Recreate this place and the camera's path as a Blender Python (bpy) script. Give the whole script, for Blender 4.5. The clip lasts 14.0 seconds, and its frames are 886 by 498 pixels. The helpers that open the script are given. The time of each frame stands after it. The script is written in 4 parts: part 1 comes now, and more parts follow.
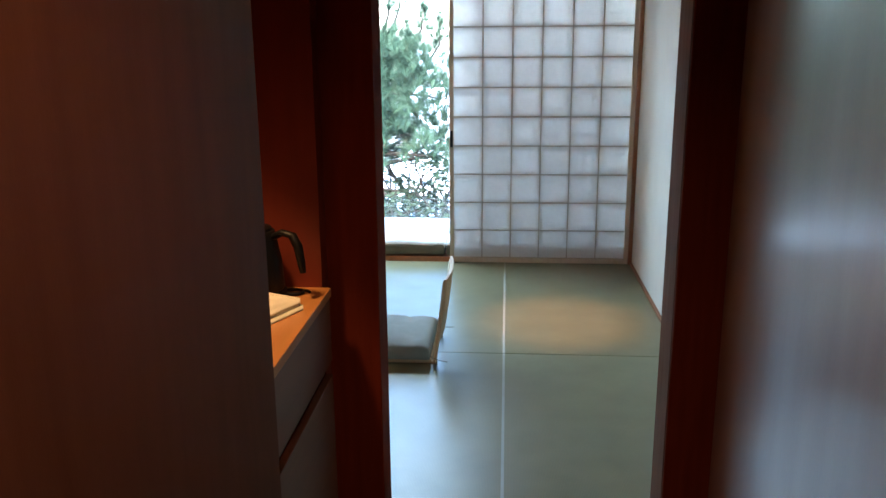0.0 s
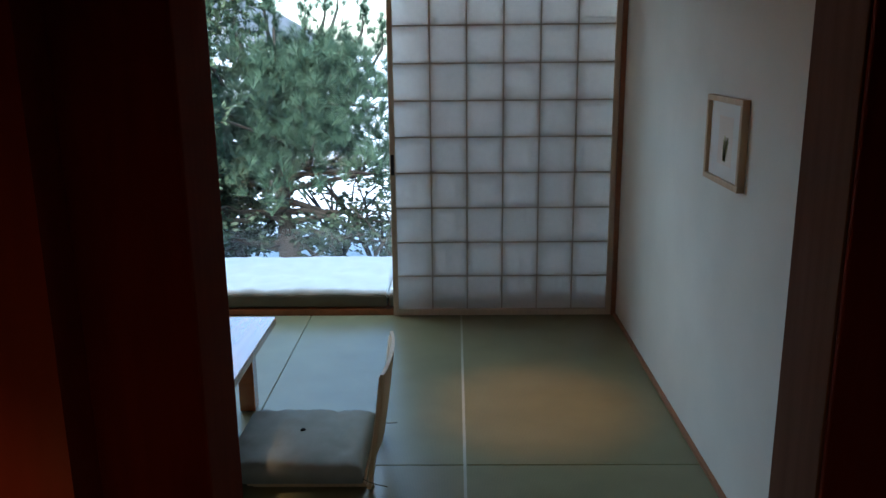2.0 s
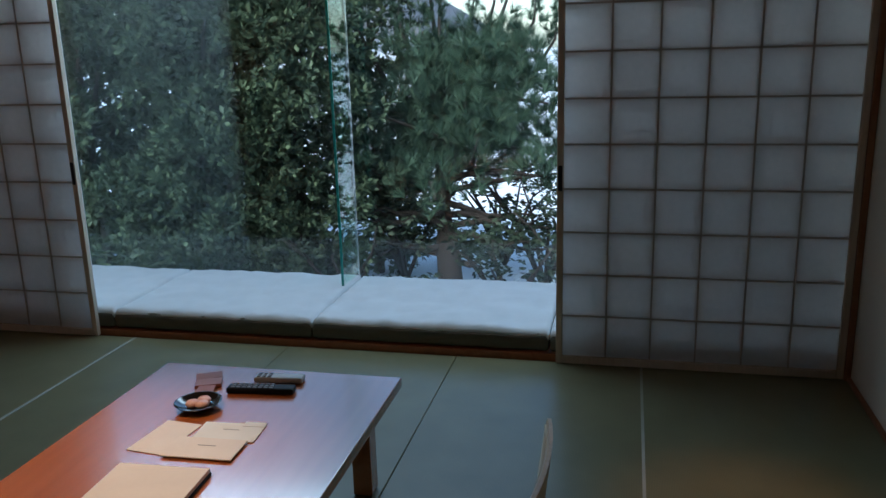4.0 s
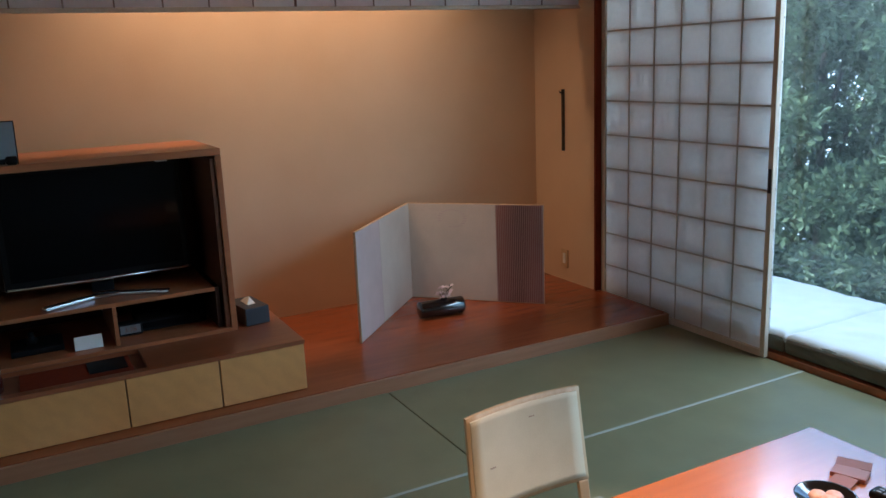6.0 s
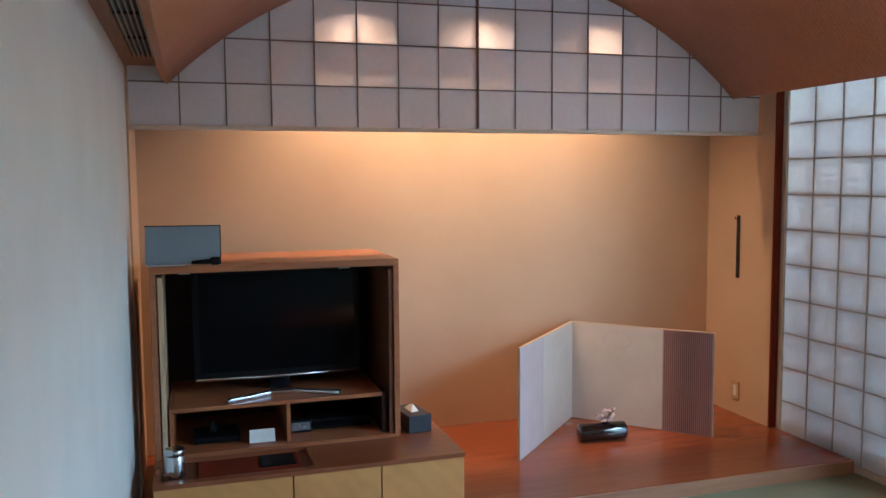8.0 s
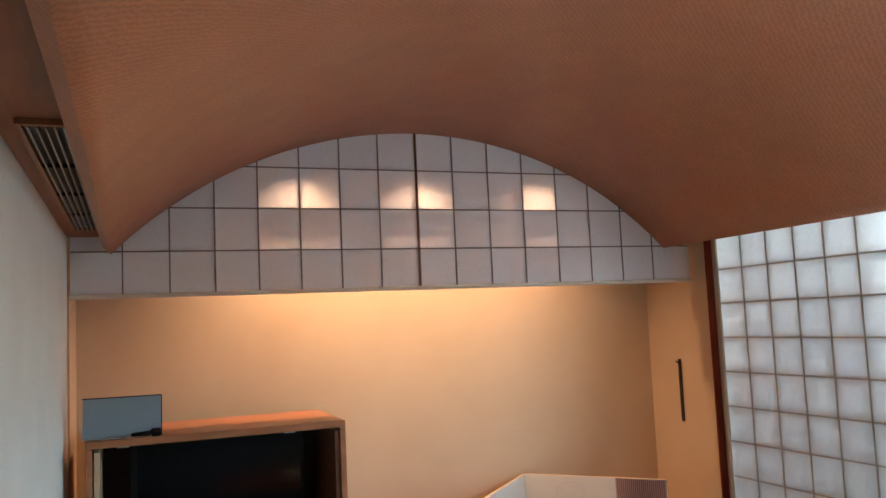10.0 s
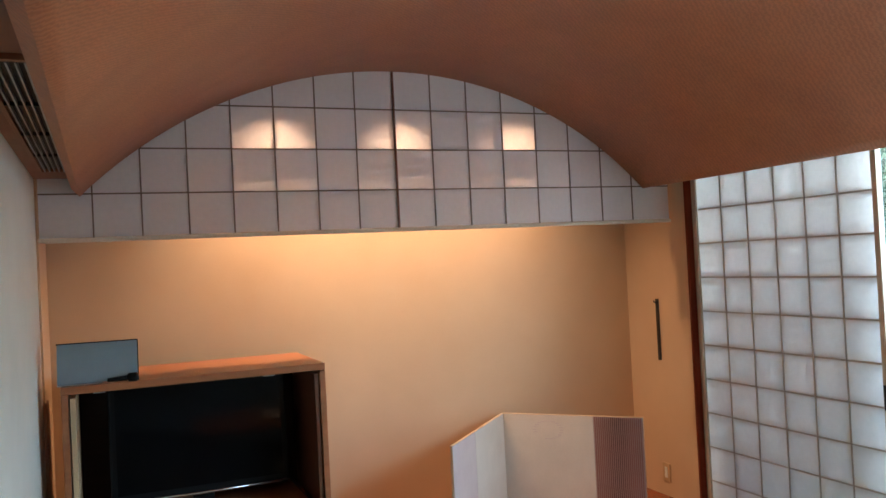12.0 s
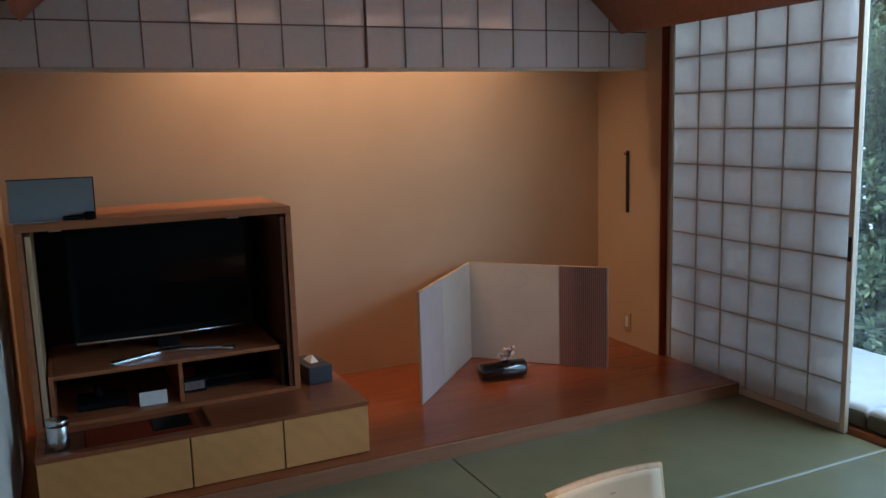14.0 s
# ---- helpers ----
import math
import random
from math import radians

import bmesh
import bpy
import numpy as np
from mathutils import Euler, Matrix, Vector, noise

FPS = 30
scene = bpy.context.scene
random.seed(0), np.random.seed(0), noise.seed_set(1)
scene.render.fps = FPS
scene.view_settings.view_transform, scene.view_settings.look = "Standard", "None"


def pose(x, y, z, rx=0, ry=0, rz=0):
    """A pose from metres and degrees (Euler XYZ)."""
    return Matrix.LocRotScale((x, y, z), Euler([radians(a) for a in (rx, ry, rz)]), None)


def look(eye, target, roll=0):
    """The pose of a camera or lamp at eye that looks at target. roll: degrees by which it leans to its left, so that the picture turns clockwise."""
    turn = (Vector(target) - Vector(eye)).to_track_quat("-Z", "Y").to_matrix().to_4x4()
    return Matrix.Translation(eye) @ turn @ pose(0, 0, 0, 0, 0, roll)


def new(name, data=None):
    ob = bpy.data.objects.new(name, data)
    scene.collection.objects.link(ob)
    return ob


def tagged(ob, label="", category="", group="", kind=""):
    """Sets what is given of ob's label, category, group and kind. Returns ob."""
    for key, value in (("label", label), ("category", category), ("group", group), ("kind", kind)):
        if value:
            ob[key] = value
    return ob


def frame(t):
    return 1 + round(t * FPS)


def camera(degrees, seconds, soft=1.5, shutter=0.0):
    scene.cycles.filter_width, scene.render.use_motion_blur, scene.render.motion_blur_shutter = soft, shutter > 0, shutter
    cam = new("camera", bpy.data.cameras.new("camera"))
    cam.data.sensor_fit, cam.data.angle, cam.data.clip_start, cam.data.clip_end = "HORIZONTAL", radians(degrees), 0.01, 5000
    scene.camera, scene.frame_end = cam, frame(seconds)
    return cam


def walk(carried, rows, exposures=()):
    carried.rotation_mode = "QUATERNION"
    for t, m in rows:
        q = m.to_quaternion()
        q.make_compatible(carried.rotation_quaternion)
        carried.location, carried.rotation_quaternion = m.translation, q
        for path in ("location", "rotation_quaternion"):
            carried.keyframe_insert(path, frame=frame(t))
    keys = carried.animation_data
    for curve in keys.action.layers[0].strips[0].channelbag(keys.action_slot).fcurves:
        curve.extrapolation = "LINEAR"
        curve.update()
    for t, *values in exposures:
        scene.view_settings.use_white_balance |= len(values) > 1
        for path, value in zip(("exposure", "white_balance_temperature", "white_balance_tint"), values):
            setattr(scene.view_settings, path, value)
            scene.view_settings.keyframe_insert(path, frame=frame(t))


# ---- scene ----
cam = camera(56.9, 14.0)
METRES, EYE, TILT, LEAN, TURN = 3.3, 1.5, 0.0, 0.0, 2.9
EXPOSURES = [(0, 3.9, 5650, 7), (1, 3.35, 5650, 7), (2, 2.45, 5700, 7), (4.3, 1.2, 5600, 7), (5, 1.4, 5600, 7), (5.5, 2.15, 5600, 7), (6.5, 2.9, 5450, 7), (7.5, 3.45, 5250, 7), (8.3, 3.5, 5600, 7), (9, 3.55, 5950, 7), (11.5, 3.6, 6050, 7), (12.5, 3.3, 6000, 7), (13.5, 2.6, 5650, 7), (14, 2.45, 5550, 7)]
PATH = [
    (0, (0.089, 0.409, 1.611), (-0.062, 2.341, 1.116), -0.4),
    (0.5, (0.106, 0.618, 1.613), (-0.014, 2.558, 1.142), -0.4),
    (1, (0.057, 0.959, 1.591), (0.015, 2.902, 1.119), -1.0),
    (1.5, (0.04, 1.278, 1.594), (0.036, 3.217, 1.102), -1.2),
    (2, (0.061, 1.589, 1.59), (0.029, 3.53, 1.107), -0.6),
    (2.2, (0.057, 1.704, 1.583), (0.018, 3.645, 1.099), -0.6),
    (4.5, (-0.052, 2.642, 1.551), (-0.735, 4.453, 1.048), -1.9),
    (5, (-0.134, 2.766, 1.559), (-1.178, 4.39, 1.037), -2.3),
    (5.5, (-0.112, 2.97, 1.54), (-1.643, 4.154, 1.037), -2.5),
    (6, (-0.112, 3.01, 1.557), (-1.839, 3.917, 1.112), -2.4),
    (6.5, (-0.135, 2.961, 1.573), (-1.952, 3.707, 1.193), -1.4),
    (7, (-0.129, 2.933, 1.578), (-1.992, 3.584, 1.251), -0.7),
    (7.5, (-0.116, 2.927, 1.605), (-2.006, 3.522, 1.328), -0.5),
    (8, (-0.109, 2.918, 1.594), (-2.012, 3.507, 1.425), -0.4),
    (8.5, (-0.099, 2.91, 1.638), (-2.003, 3.52, 1.568), -0.4),
    (9, (-0.027, 2.938, 1.658), (-1.929, 3.553, 1.71), -1.1),
    (9.2, (-0.037, 2.926, 1.651), (-1.93, 3.56, 1.756), -1.4),
    (11.3, (-0.059, 2.922, 1.687), (-1.902, 3.677, 1.871), -3.1),
    (11.5, (-0.066, 2.926, 1.689), (-1.912, 3.681, 1.834), -3.1),
    (12, (-0.109, 2.922, 1.668), (-1.955, 3.691, 1.699), -2.9),
    (12.5, (-0.16, 2.918, 1.659), (-2.001, 3.696, 1.582), -2.5),
    (13, (-0.197, 2.921, 1.62), (-2.026, 3.712, 1.45), -2.1),
    (13.5, (-0.213, 2.925, 1.596), (-2.024, 3.735, 1.35), -1.9),
    (14, (-0.223, 2.922, 1.589), (-2.014, 3.755, 1.276), -1.7),
]
walk(cam, [(t, look(eye, target, roll)) for t, eye, target, roll in PATH], EXPOSURES)

# ---- world and light ----
world = bpy.data.worlds.new("sky")
scene.world = world
world.use_nodes = True
wn = world.node_tree.nodes
sky = wn.new("ShaderNodeTexSky")
sky.sky_type, sky.sun_disc = "NISHITA", False
sky.sun_elevation, sky.sun_rotation = radians(48), radians(200)
sky.air_density, sky.dust_density = 1.0, 1.2
world.node_tree.links.new(sky.outputs[0], wn["Background"].inputs[0])
wn["Background"].inputs[1].default_value = 0.15

sun_data = bpy.data.lights.new("sun", "SUN")
sun_data.energy, sun_data.angle, sun_data.color = 2.6, radians(12), (1.0, 0.95, 0.88)
sun = new("sun", sun_data)
# the sun stands high behind the house, so that no beam enters the room
sun.matrix_world = look((0, 0, 10), (2.0, 5.5, 10 - 6.5))


def spot(name, at, to, watts, cone, blend, colour, size=0.04):
    d = bpy.data.lights.new(name, "SPOT")
    d.energy, d.spot_size, d.spot_blend, d.color, d.shadow_soft_size = watts, radians(cone), blend, colour, size
    ob = new(name, d)
    ob.matrix_world = look(at, to)
    return ob


# daylight of the high sky through the upper part of the window
d = bpy.data.lights.new("window_sky", "AREA")
d.shape, d.size, d.size_y, d.energy, d.color = "RECTANGLE", 5.0, 0.6, 22.0, (0.74, 0.90, 1.0)
new("window_sky", d).matrix_world = look((-1.6, 7.20, 2.58), (-1.6, 4.7, 1.4))

WARM = (1.0, 0.63, 0.36)
for y in (3.77, 4.45, 5.17):
    spot("alcove_lamp", (-4.50, y, 2.56), (-4.58, y, 0.0), 7.0, 122, 0.9, WARM, 0.04)
spot("room_lamp", (0.42, 5.02, 2.30), (0.42, 5.02, 0.0), 16, 30, 0.95, (1.0, 0.46, 0.20))
spot("table_lamp", (-1.62, 4.15, 2.60), (-1.50, 4.22, 0.0), 58, 44, 0.8, (1.0, 0.64, 0.36))
spot("niche_lamp", (-0.60, 2.12, 1.80), (-0.58, 2.14, 0.9), 2.2, 62, 0.6, (1.0, 0.50, 0.17))
spot("hall_lamp", (0.2, 0.9, 2.24), (0.1, 1.0, 0.0), 1.6, 140, 0.8, (1.0, 0.50, 0.24))

# ---- materials ----


def mat(name, colour, rough=0.6, metal=0.0, dark=None, scale=8.0, stretch=(1, 1, 1), bump=0.1, fine=120.0, spread=0.5,
        coat=0.0, random_value=0.0, spec=0.5):
    """A surface with two scales of variation: broad tone and fine grain."""
    m = bpy.data.materials.new(name)
    m.use_nodes = True
    n, l = m.node_tree.nodes, m.node_tree.links
    b = n["Principled BSDF"]
    tc, mp = n.new("ShaderNodeTexCoord"), n.new("ShaderNodeMapping")
    mp.inputs["Scale"].default_value = stretch
    l.new(tc.outputs["Object"], mp.inputs[0])
    broad, grain = n.new("ShaderNodeTexNoise"), n.new("ShaderNodeTexNoise")
    broad.inputs["Scale"].default_value, broad.inputs["Detail"].default_value = scale, 5
    grain.inputs["Scale"].default_value, grain.inputs["Detail"].default_value = fine, 3
    l.new(mp.outputs[0], broad.inputs[0])
    l.new(mp.outputs[0], grain.inputs[0])
    add = n.new("ShaderNodeMath")
    add.operation = "MULTIPLY_ADD"
    l.new(grain.outputs[0], add.inputs[0])
    add.inputs[1].default_value = 0.35
    l.new(broad.outputs[0], add.inputs[2])
    ramp = n.new("ShaderNodeMapRange")
    ramp.inputs[1].default_value, ramp.inputs[2].default_value = 0.67 - spread / 2, 0.67 + spread / 2
    l.new(add.outputs[0], ramp.inputs[0])
    mix = n.new("ShaderNodeMix")
    mix.data_type = "RGBA"
    dark = dark or tuple(c * 0.8 for c in colour)
    mix.inputs[6].default_value, mix.inputs[7].default_value = (*dark, 1), (*colour, 1)
    l.new(ramp.outputs[0], mix.inputs[0])
    out = mix.outputs[2]
    if random_value:
        info, hs, mr = n.new("ShaderNodeObjectInfo"), n.new("ShaderNodeHueSaturation"), n.new("ShaderNodeMapRange")
        mr.inputs[3].default_value, mr.inputs[4].default_value = 1 - random_value, 1 + random_value
        l.new(info.outputs["Random"], mr.inputs[0])
        l.new(mr.outputs[0], hs.inputs["Value"])
        l.new(out, hs.inputs["Color"])
        out = hs.outputs[0]
    l.new(out, b.inputs["Base Color"])
    b.inputs["Roughness"].default_value, b.inputs["Metallic"].default_value = rough, metal
    b.inputs["Coat Weight"].default_value, b.inputs["Specular IOR Level"].default_value = coat, spec
    if bump:
        bp = n.new("ShaderNodeBump")
        bp.inputs["Strength"].default_value, bp.inputs["Distance"].default_value = bump, 0.002
        l.new(grain.outputs[0], bp.inputs["Height"])
        l.new(bp.outputs[0], b.inputs["Normal"])
    return m


def paper_mat(name, colour, through_share):
    m = bpy.data.materials.new(name)
    m.use_nodes = True
    n, l = m.node_tree.nodes, m.node_tree.links
    n.remove(n["Principled BSDF"])
    d, t, mx = n.new("ShaderNodeBsdfDiffuse"), n.new("ShaderNodeBsdfTranslucent"), n.new("ShaderNodeMixShader")
    tc, tx, cm = n.new("ShaderNodeTexCoord"), n.new("ShaderNodeTexNoise"), n.new("ShaderNodeMix")
    tx.inputs["Scale"].default_value, tx.inputs["Detail"].default_value = 40, 8
    l.new(tc.outputs["Object"], tx.inputs[0])
    cm.data_type = "RGBA"
    cm.inputs[6].default_value, cm.inputs[7].default_value = (*(c * 0.9 for c in colour), 1), (*colour, 1)
    l.new(tx.outputs[0], cm.inputs[0])
    l.new(cm.outputs[2], d.inputs[0])
    l.new(cm.outputs[2], t.inputs[0])
    mx.inputs[0].default_value = through_share
    l.new(d.outputs[0], mx.inputs[1])
    l.new(t.outputs[0], mx.inputs[2])
    l.new(mx.outputs[0], n["Material Output"].inputs[0])
    return m


def glass_mat(name, tint, rough=0.0, base=0.04):
    m = bpy.data.materials.new(name)
    m.use_nodes = True
    n, l = m.node_tree.nodes, m.node_tree.links
    n.remove(n["Principled BSDF"])
    tr, gl, lw, pw, fr, mx = (n.new("ShaderNode" + k) for k in ("BsdfTransparent", "BsdfGlossy", "LayerWeight", "Math", "Math", "MixShader"))
    tr.inputs[0].default_value = (*tint, 1)
    gl.inputs["Roughness"].default_value = rough
    lw.inputs[0].default_value = 0.5
    pw.operation, fr.operation = "POWER", "MULTIPLY_ADD"
    pw.inputs[1].default_value, fr.inputs[1].default_value, fr.inputs[2].default_value = 5.0, 0.9, base
    l.new(lw.outputs["Facing"], pw.inputs[0])
    l.new(pw.outputs[0], fr.inputs[0])
    l.new(fr.outputs[0], mx.inputs[0])
    l.new(tr.outputs[0], mx.inputs[1])
    l.new(gl.outputs[0], mx.inputs[2])
    l.new(mx.outputs[0], n["Material Output"].inputs[0])
    return m


def bands_mat(name, a, b, scale, axis, rough=0.8, bump=0.3, distort=0.6, dist=0.002, share=0.45):
    """Fine parallel bands: woven rush, ribbed cloth or wood figure."""
    m = mat(name, a, rough, 0, b, 5.0, bump=0)
    n, l = m.node_tree.nodes, m.node_tree.links
    w, tc = n.new("ShaderNodeTexWave"), n.new("ShaderNodeTexCoord")
    w.bands_direction = axis
    w.inputs["Scale"].default_value, w.inputs["Distortion"].default_value = scale, distort
    w.inputs["Detail"].default_value, w.inputs["Detail Scale"].default_value = 2, 2
    l.new(tc.outputs["Object"], w.inputs[0])
    bs = n["Principled BSDF"]
    old = bs.inputs["Base Color"].links[0].from_socket
    mx = n.new("ShaderNodeMix")
    mx.data_type, mx.blend_type = "RGBA", "MULTIPLY"
    mx.inputs[0].default_value = share
    l.new(old, mx.inputs[6])
    l.new(w.outputs[0], mx.inputs[7])
    l.new(mx.outputs[2], bs.inputs["Base Color"])
    bp = n.new("ShaderNodeBump")
    bp.inputs["Strength"].default_value, bp.inputs["Distance"].default_value = bump, dist
    l.new(w.outputs[1], bp.inputs["Height"])
    l.new(bp.outputs[0], bs.inputs["Normal"])
    return m


M_WALL = mat("plaster", (0.765, 0.745, 0.67), 0.9, dark=(0.69, 0.67, 0.60), scale=3, fine=180, bump=0.25)
M_ALCOVE = mat("alcove_plaster", (0.65, 0.455, 0.295), 0.9, dark=(0.58, 0.39, 0.245), scale=2, fine=160, bump=0.25)
M_CEIL = bands_mat("woven_veneer", (0.55, 0.225, 0.105), (0.46, 0.18, 0.082), 26, "DIAGONAL", 0.55, 0.2, 6.0, 0.002, 0.22)
M_SOFFIT = mat("soffit_wood", (0.30, 0.13, 0.07), 0.6, dark=(0.22, 0.09, 0.045), scale=6, stretch=(1, 8, 1))
M_TATAMI = bands_mat("rush_mat", (0.245, 0.235, 0.125), (0.195, 0.188, 0.098), 55, "X", 0.33, 0.10, 0.4, 0.0006, 0.2)
M_EDGE = mat("mat_border", (0.44, 0.45, 0.38), 0.7, dark=(0.37, 0.38, 0.31), fine=300)
M_DAIS = mat("dais_wood", (0.30, 0.075, 0.024), 0.26, dark=(0.23, 0.054, 0.017), scale=5, stretch=(6, 0.6, 1), coat=0.25)
M_NOSE = mat("dais_edge_wood", (0.36, 0.16, 0.08), 0.45, dark=(0.28, 0.12, 0.055), scale=6, stretch=(8, 0.6, 8))
M_LINING = mat("doorway_lining_wood", (0.22, 0.125, 0.08), 0.8, dark=(0.17, 0.092, 0.056), scale=6, stretch=(8, 8, 0.7), spec=0.1)
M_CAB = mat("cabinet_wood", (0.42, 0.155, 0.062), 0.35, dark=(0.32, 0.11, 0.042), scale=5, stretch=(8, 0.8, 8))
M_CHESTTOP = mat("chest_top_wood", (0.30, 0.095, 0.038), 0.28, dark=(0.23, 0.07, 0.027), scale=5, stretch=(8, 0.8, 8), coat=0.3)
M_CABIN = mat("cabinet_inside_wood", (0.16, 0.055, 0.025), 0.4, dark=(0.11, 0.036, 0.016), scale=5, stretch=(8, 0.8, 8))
# cabinet wood darkened for the shade deep inside the television cabinet
M_CABSHADE = mat("shaded_cabinet_wood", (0.045, 0.016, 0.009), 0.5, dark=(0.03, 0.011, 0.006), scale=5, stretch=(8, 0.8, 8), spec=0.2)
M_KETTLE = mat("matt_black_enamel", (0.006, 0.006, 0.007), 0.45, bump=0.03, spec=0.25)
M_DRAWER = bands_mat("figured_maple", (0.70, 0.34, 0.115), (0.60, 0.28, 0.088), 6.0, "DIAGONAL", 0.35, 0.0, 5.0, share=0.06)
M_TABLE = mat("table_lacquer", (0.46, 0.135, 0.036), 0.24, dark=(0.38, 0.105, 0.028), scale=4, stretch=(8, 0.7, 8), coat=1.0, spec=0.9)
M_TABLE.node_tree.nodes["Principled BSDF"].inputs["Coat Roughness"].default_value = 0.12
M_DARKWOOD = mat("stained_wood", (0.20, 0.034, 0.015), 0.75, dark=(0.15, 0.024, 0.010), scale=6, stretch=(8, 8, 0.7), spec=0.06)
M_REDWOOD = mat("niche_lacquer", (0.22, 0.036, 0.016), 0.5, dark=(0.17, 0.027, 0.012), scale=4, stretch=(6, 6, 0.8))
M_HALL = mat("hall_veneer", (0.13, 0.05, 0.022), 0.55, dark=(0.10, 0.036, 0.015), scale=4, stretch=(6, 6, 0.7), spec=0.1)
M_GLOSS = mat("lacquered_panel", (0.44, 0.33, 0.29), 0.36, dark=(0.37, 0.27, 0.23), scale=3, stretch=(4, 4, 0.5), bump=0.03, coat=1.0)
M_GLOSS.node_tree.nodes["Principled BSDF"].inputs["Coat Roughness"].default_value = 0.22
M_LIGHTWOOD = mat("pale_wood", (0.60, 0.42, 0.25), 0.5, dark=(0.50, 0.33, 0.18), scale=5, stretch=(10, 10, 0.8))
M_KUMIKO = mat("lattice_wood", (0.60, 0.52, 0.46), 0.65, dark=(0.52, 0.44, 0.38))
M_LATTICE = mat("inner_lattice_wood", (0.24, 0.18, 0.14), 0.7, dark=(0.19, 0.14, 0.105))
M_STILE = mat("shoji_frame_wood", (0.66, 0.55, 0.43), 0.6, dark=(0.57, 0.46, 0.34), stretch=(10, 10, 0.8))
M_PAPER = paper_mat("shoji_paper", (0.94, 0.92, 0.90), 0.58)
M_LPAPER = paper_mat("arch_paper", (0.88, 0.85, 0.85), 0.36)
M_GLASS = glass_mat("window_glass", (0.93, 0.97, 0.96))
M_FIN = glass_mat("glass_fin", (0.80, 0.94, 0.90))
M_FINEDGE = mat("glass_edge", (0.05, 0.36, 0.28), 0.15, dark=(0.03, 0.28, 0.22), bump=0)
M_SCREENMESH = glass_mat("second_pane", (0.90, 0.95, 0.98), 0.0, 0.035)
M_ALU = mat("aluminium", (0.45, 0.46, 0.47), 0.35, 1.0, bump=0.05)
M_DARKMETAL = mat("dark_metal", (0.04, 0.04, 0.042), 0.4, 0.6, bump=0.05)
M_BLACK = mat("black_plastic", (0.008, 0.008, 0.009), 0.5, bump=0.03, spec=0.12)
M_SLATE = mat("slate_leatherette", (0.040, 0.044, 0.052), 0.5, dark=(0.03, 0.033, 0.04), fine=300, bump=0.3)
M_TVSCREEN = mat("tv_glass", (0.004, 0.004, 0.005), 0.08, bump=0, spec=0.1)
M_LACQ = mat("black_lacquer", (0.01, 0.009, 0.009), 0.12, bump=0, coat=0.8)
M_SILVER = mat("silver", (0.75, 0.76, 0.78), 0.25, 1.0, bump=0.02)
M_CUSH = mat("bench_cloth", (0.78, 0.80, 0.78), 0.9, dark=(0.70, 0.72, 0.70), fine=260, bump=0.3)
# cushion fronts face away from the window; their shade is in this colour
M_CUSHSHADE = mat("shaded_bench_cloth", (0.17, 0.16, 0.12), 0.9, dark=(0.13, 0.12, 0.09), fine=260, bump=0.3)
M_SEAT = mat("seat_cloth", (0.27, 0.28, 0.25), 0.85, dark=(0.21, 0.22, 0.19), fine=280, bump=0.35)
M_CREAM = mat("cream_cloth", (0.66, 0.56, 0.40), 0.85, dark=(0.58, 0.48, 0.33), fine=260, bump=0.3)
M_WASHI = mat("folding_screen_paper", (0.66, 0.56, 0.47), 0.85, dark=(0.58, 0.49, 0.41), scale=6, fine=90, bump=0.15)
M_MAUVE = mat("mauve_paper", (0.44, 0.31, 0.29), 0.8, dark=(0.37, 0.25, 0.23), fine=200)
M_PINK = mat("pale_pink_paper", (0.60, 0.47, 0.44), 0.8, dark=(0.53, 0.41, 0.38), fine=200)
M_STRIPE = bands_mat("ribbed_russet_cloth", (0.34, 0.15, 0.12), (0.27, 0.11, 0.085), 2.0, "X", 0.8, 0.1, 0.2)
M_WHITE = mat("white_paper", (0.80, 0.78, 0.72), 0.8, dark=(0.74, 0.72, 0.66), bump=0.05)
M_PAPERWARM = mat("leaflet_paper", (0.80, 0.71, 0.61), 0.6, dark=(0.74, 0.65, 0.55), bump=0.05)
M_FOLDER = mat("folder_board", (0.40, 0.27, 0.20), 0.55, dark=(0.34, 0.22, 0.16))
M_INK = mat("ink", (0.10, 0.08, 0.07), 0.7, bump=0)
M_ART = mat("picture_wash", (0.42, 0.42, 0.20), 0.8, dark=(0.62, 0.56, 0.30), scale=30)
M_GREYPANEL = mat("grey_acrylic", (0.26, 0.32, 0.36), 0.3, dark=(0.23, 0.29, 0.33), bump=0.02)
M_SWEET = mat("sweet_wrapper", (0.62, 0.25, 0.18), 0.4, dark=(0.75, 0.50, 0.42), scale=40)
M_REDCARD = mat("dark_red_card", (0.30, 0.095, 0.065), 0.5)
M_REMOTE = mat("grey_plastic", (0.58, 0.56, 0.52), 0.4, bump=0.02)
M_KEY = mat("grey_keys", (0.20, 0.20, 0.21), 0.5, bump=0)
M_PETAL = mat("pale_petals", (0.72, 0.55, 0.55), 0.7, bump=0)
M_COUNTER = mat("counter_wood", (0.52, 0.24, 0.07), 0.35, dark=(0.43, 0.19, 0.05), scale=5, stretch=(8, 0.8, 8))
M_SNOW = mat("snow", (0.80, 0.82, 0.85), 0.8, dark=(0.55, 0.57, 0.60), scale=0.6, fine=30)
M_BARK = mat("pine_bark", (0.040, 0.029, 0.023), 0.95, dark=(0.02, 0.014, 0.011), scale=14, fine=60, bump=0.8)
M_HOUSE = mat("far_render", (0.46, 0.47, 0.50), 0.9, scale=1)
M_ROOF = mat("far_roof", (0.10, 0.10, 0.11), 0.7, scale=2)
M_TWINE = mat("cord", (0.25, 0.20, 0.12), 0.8)


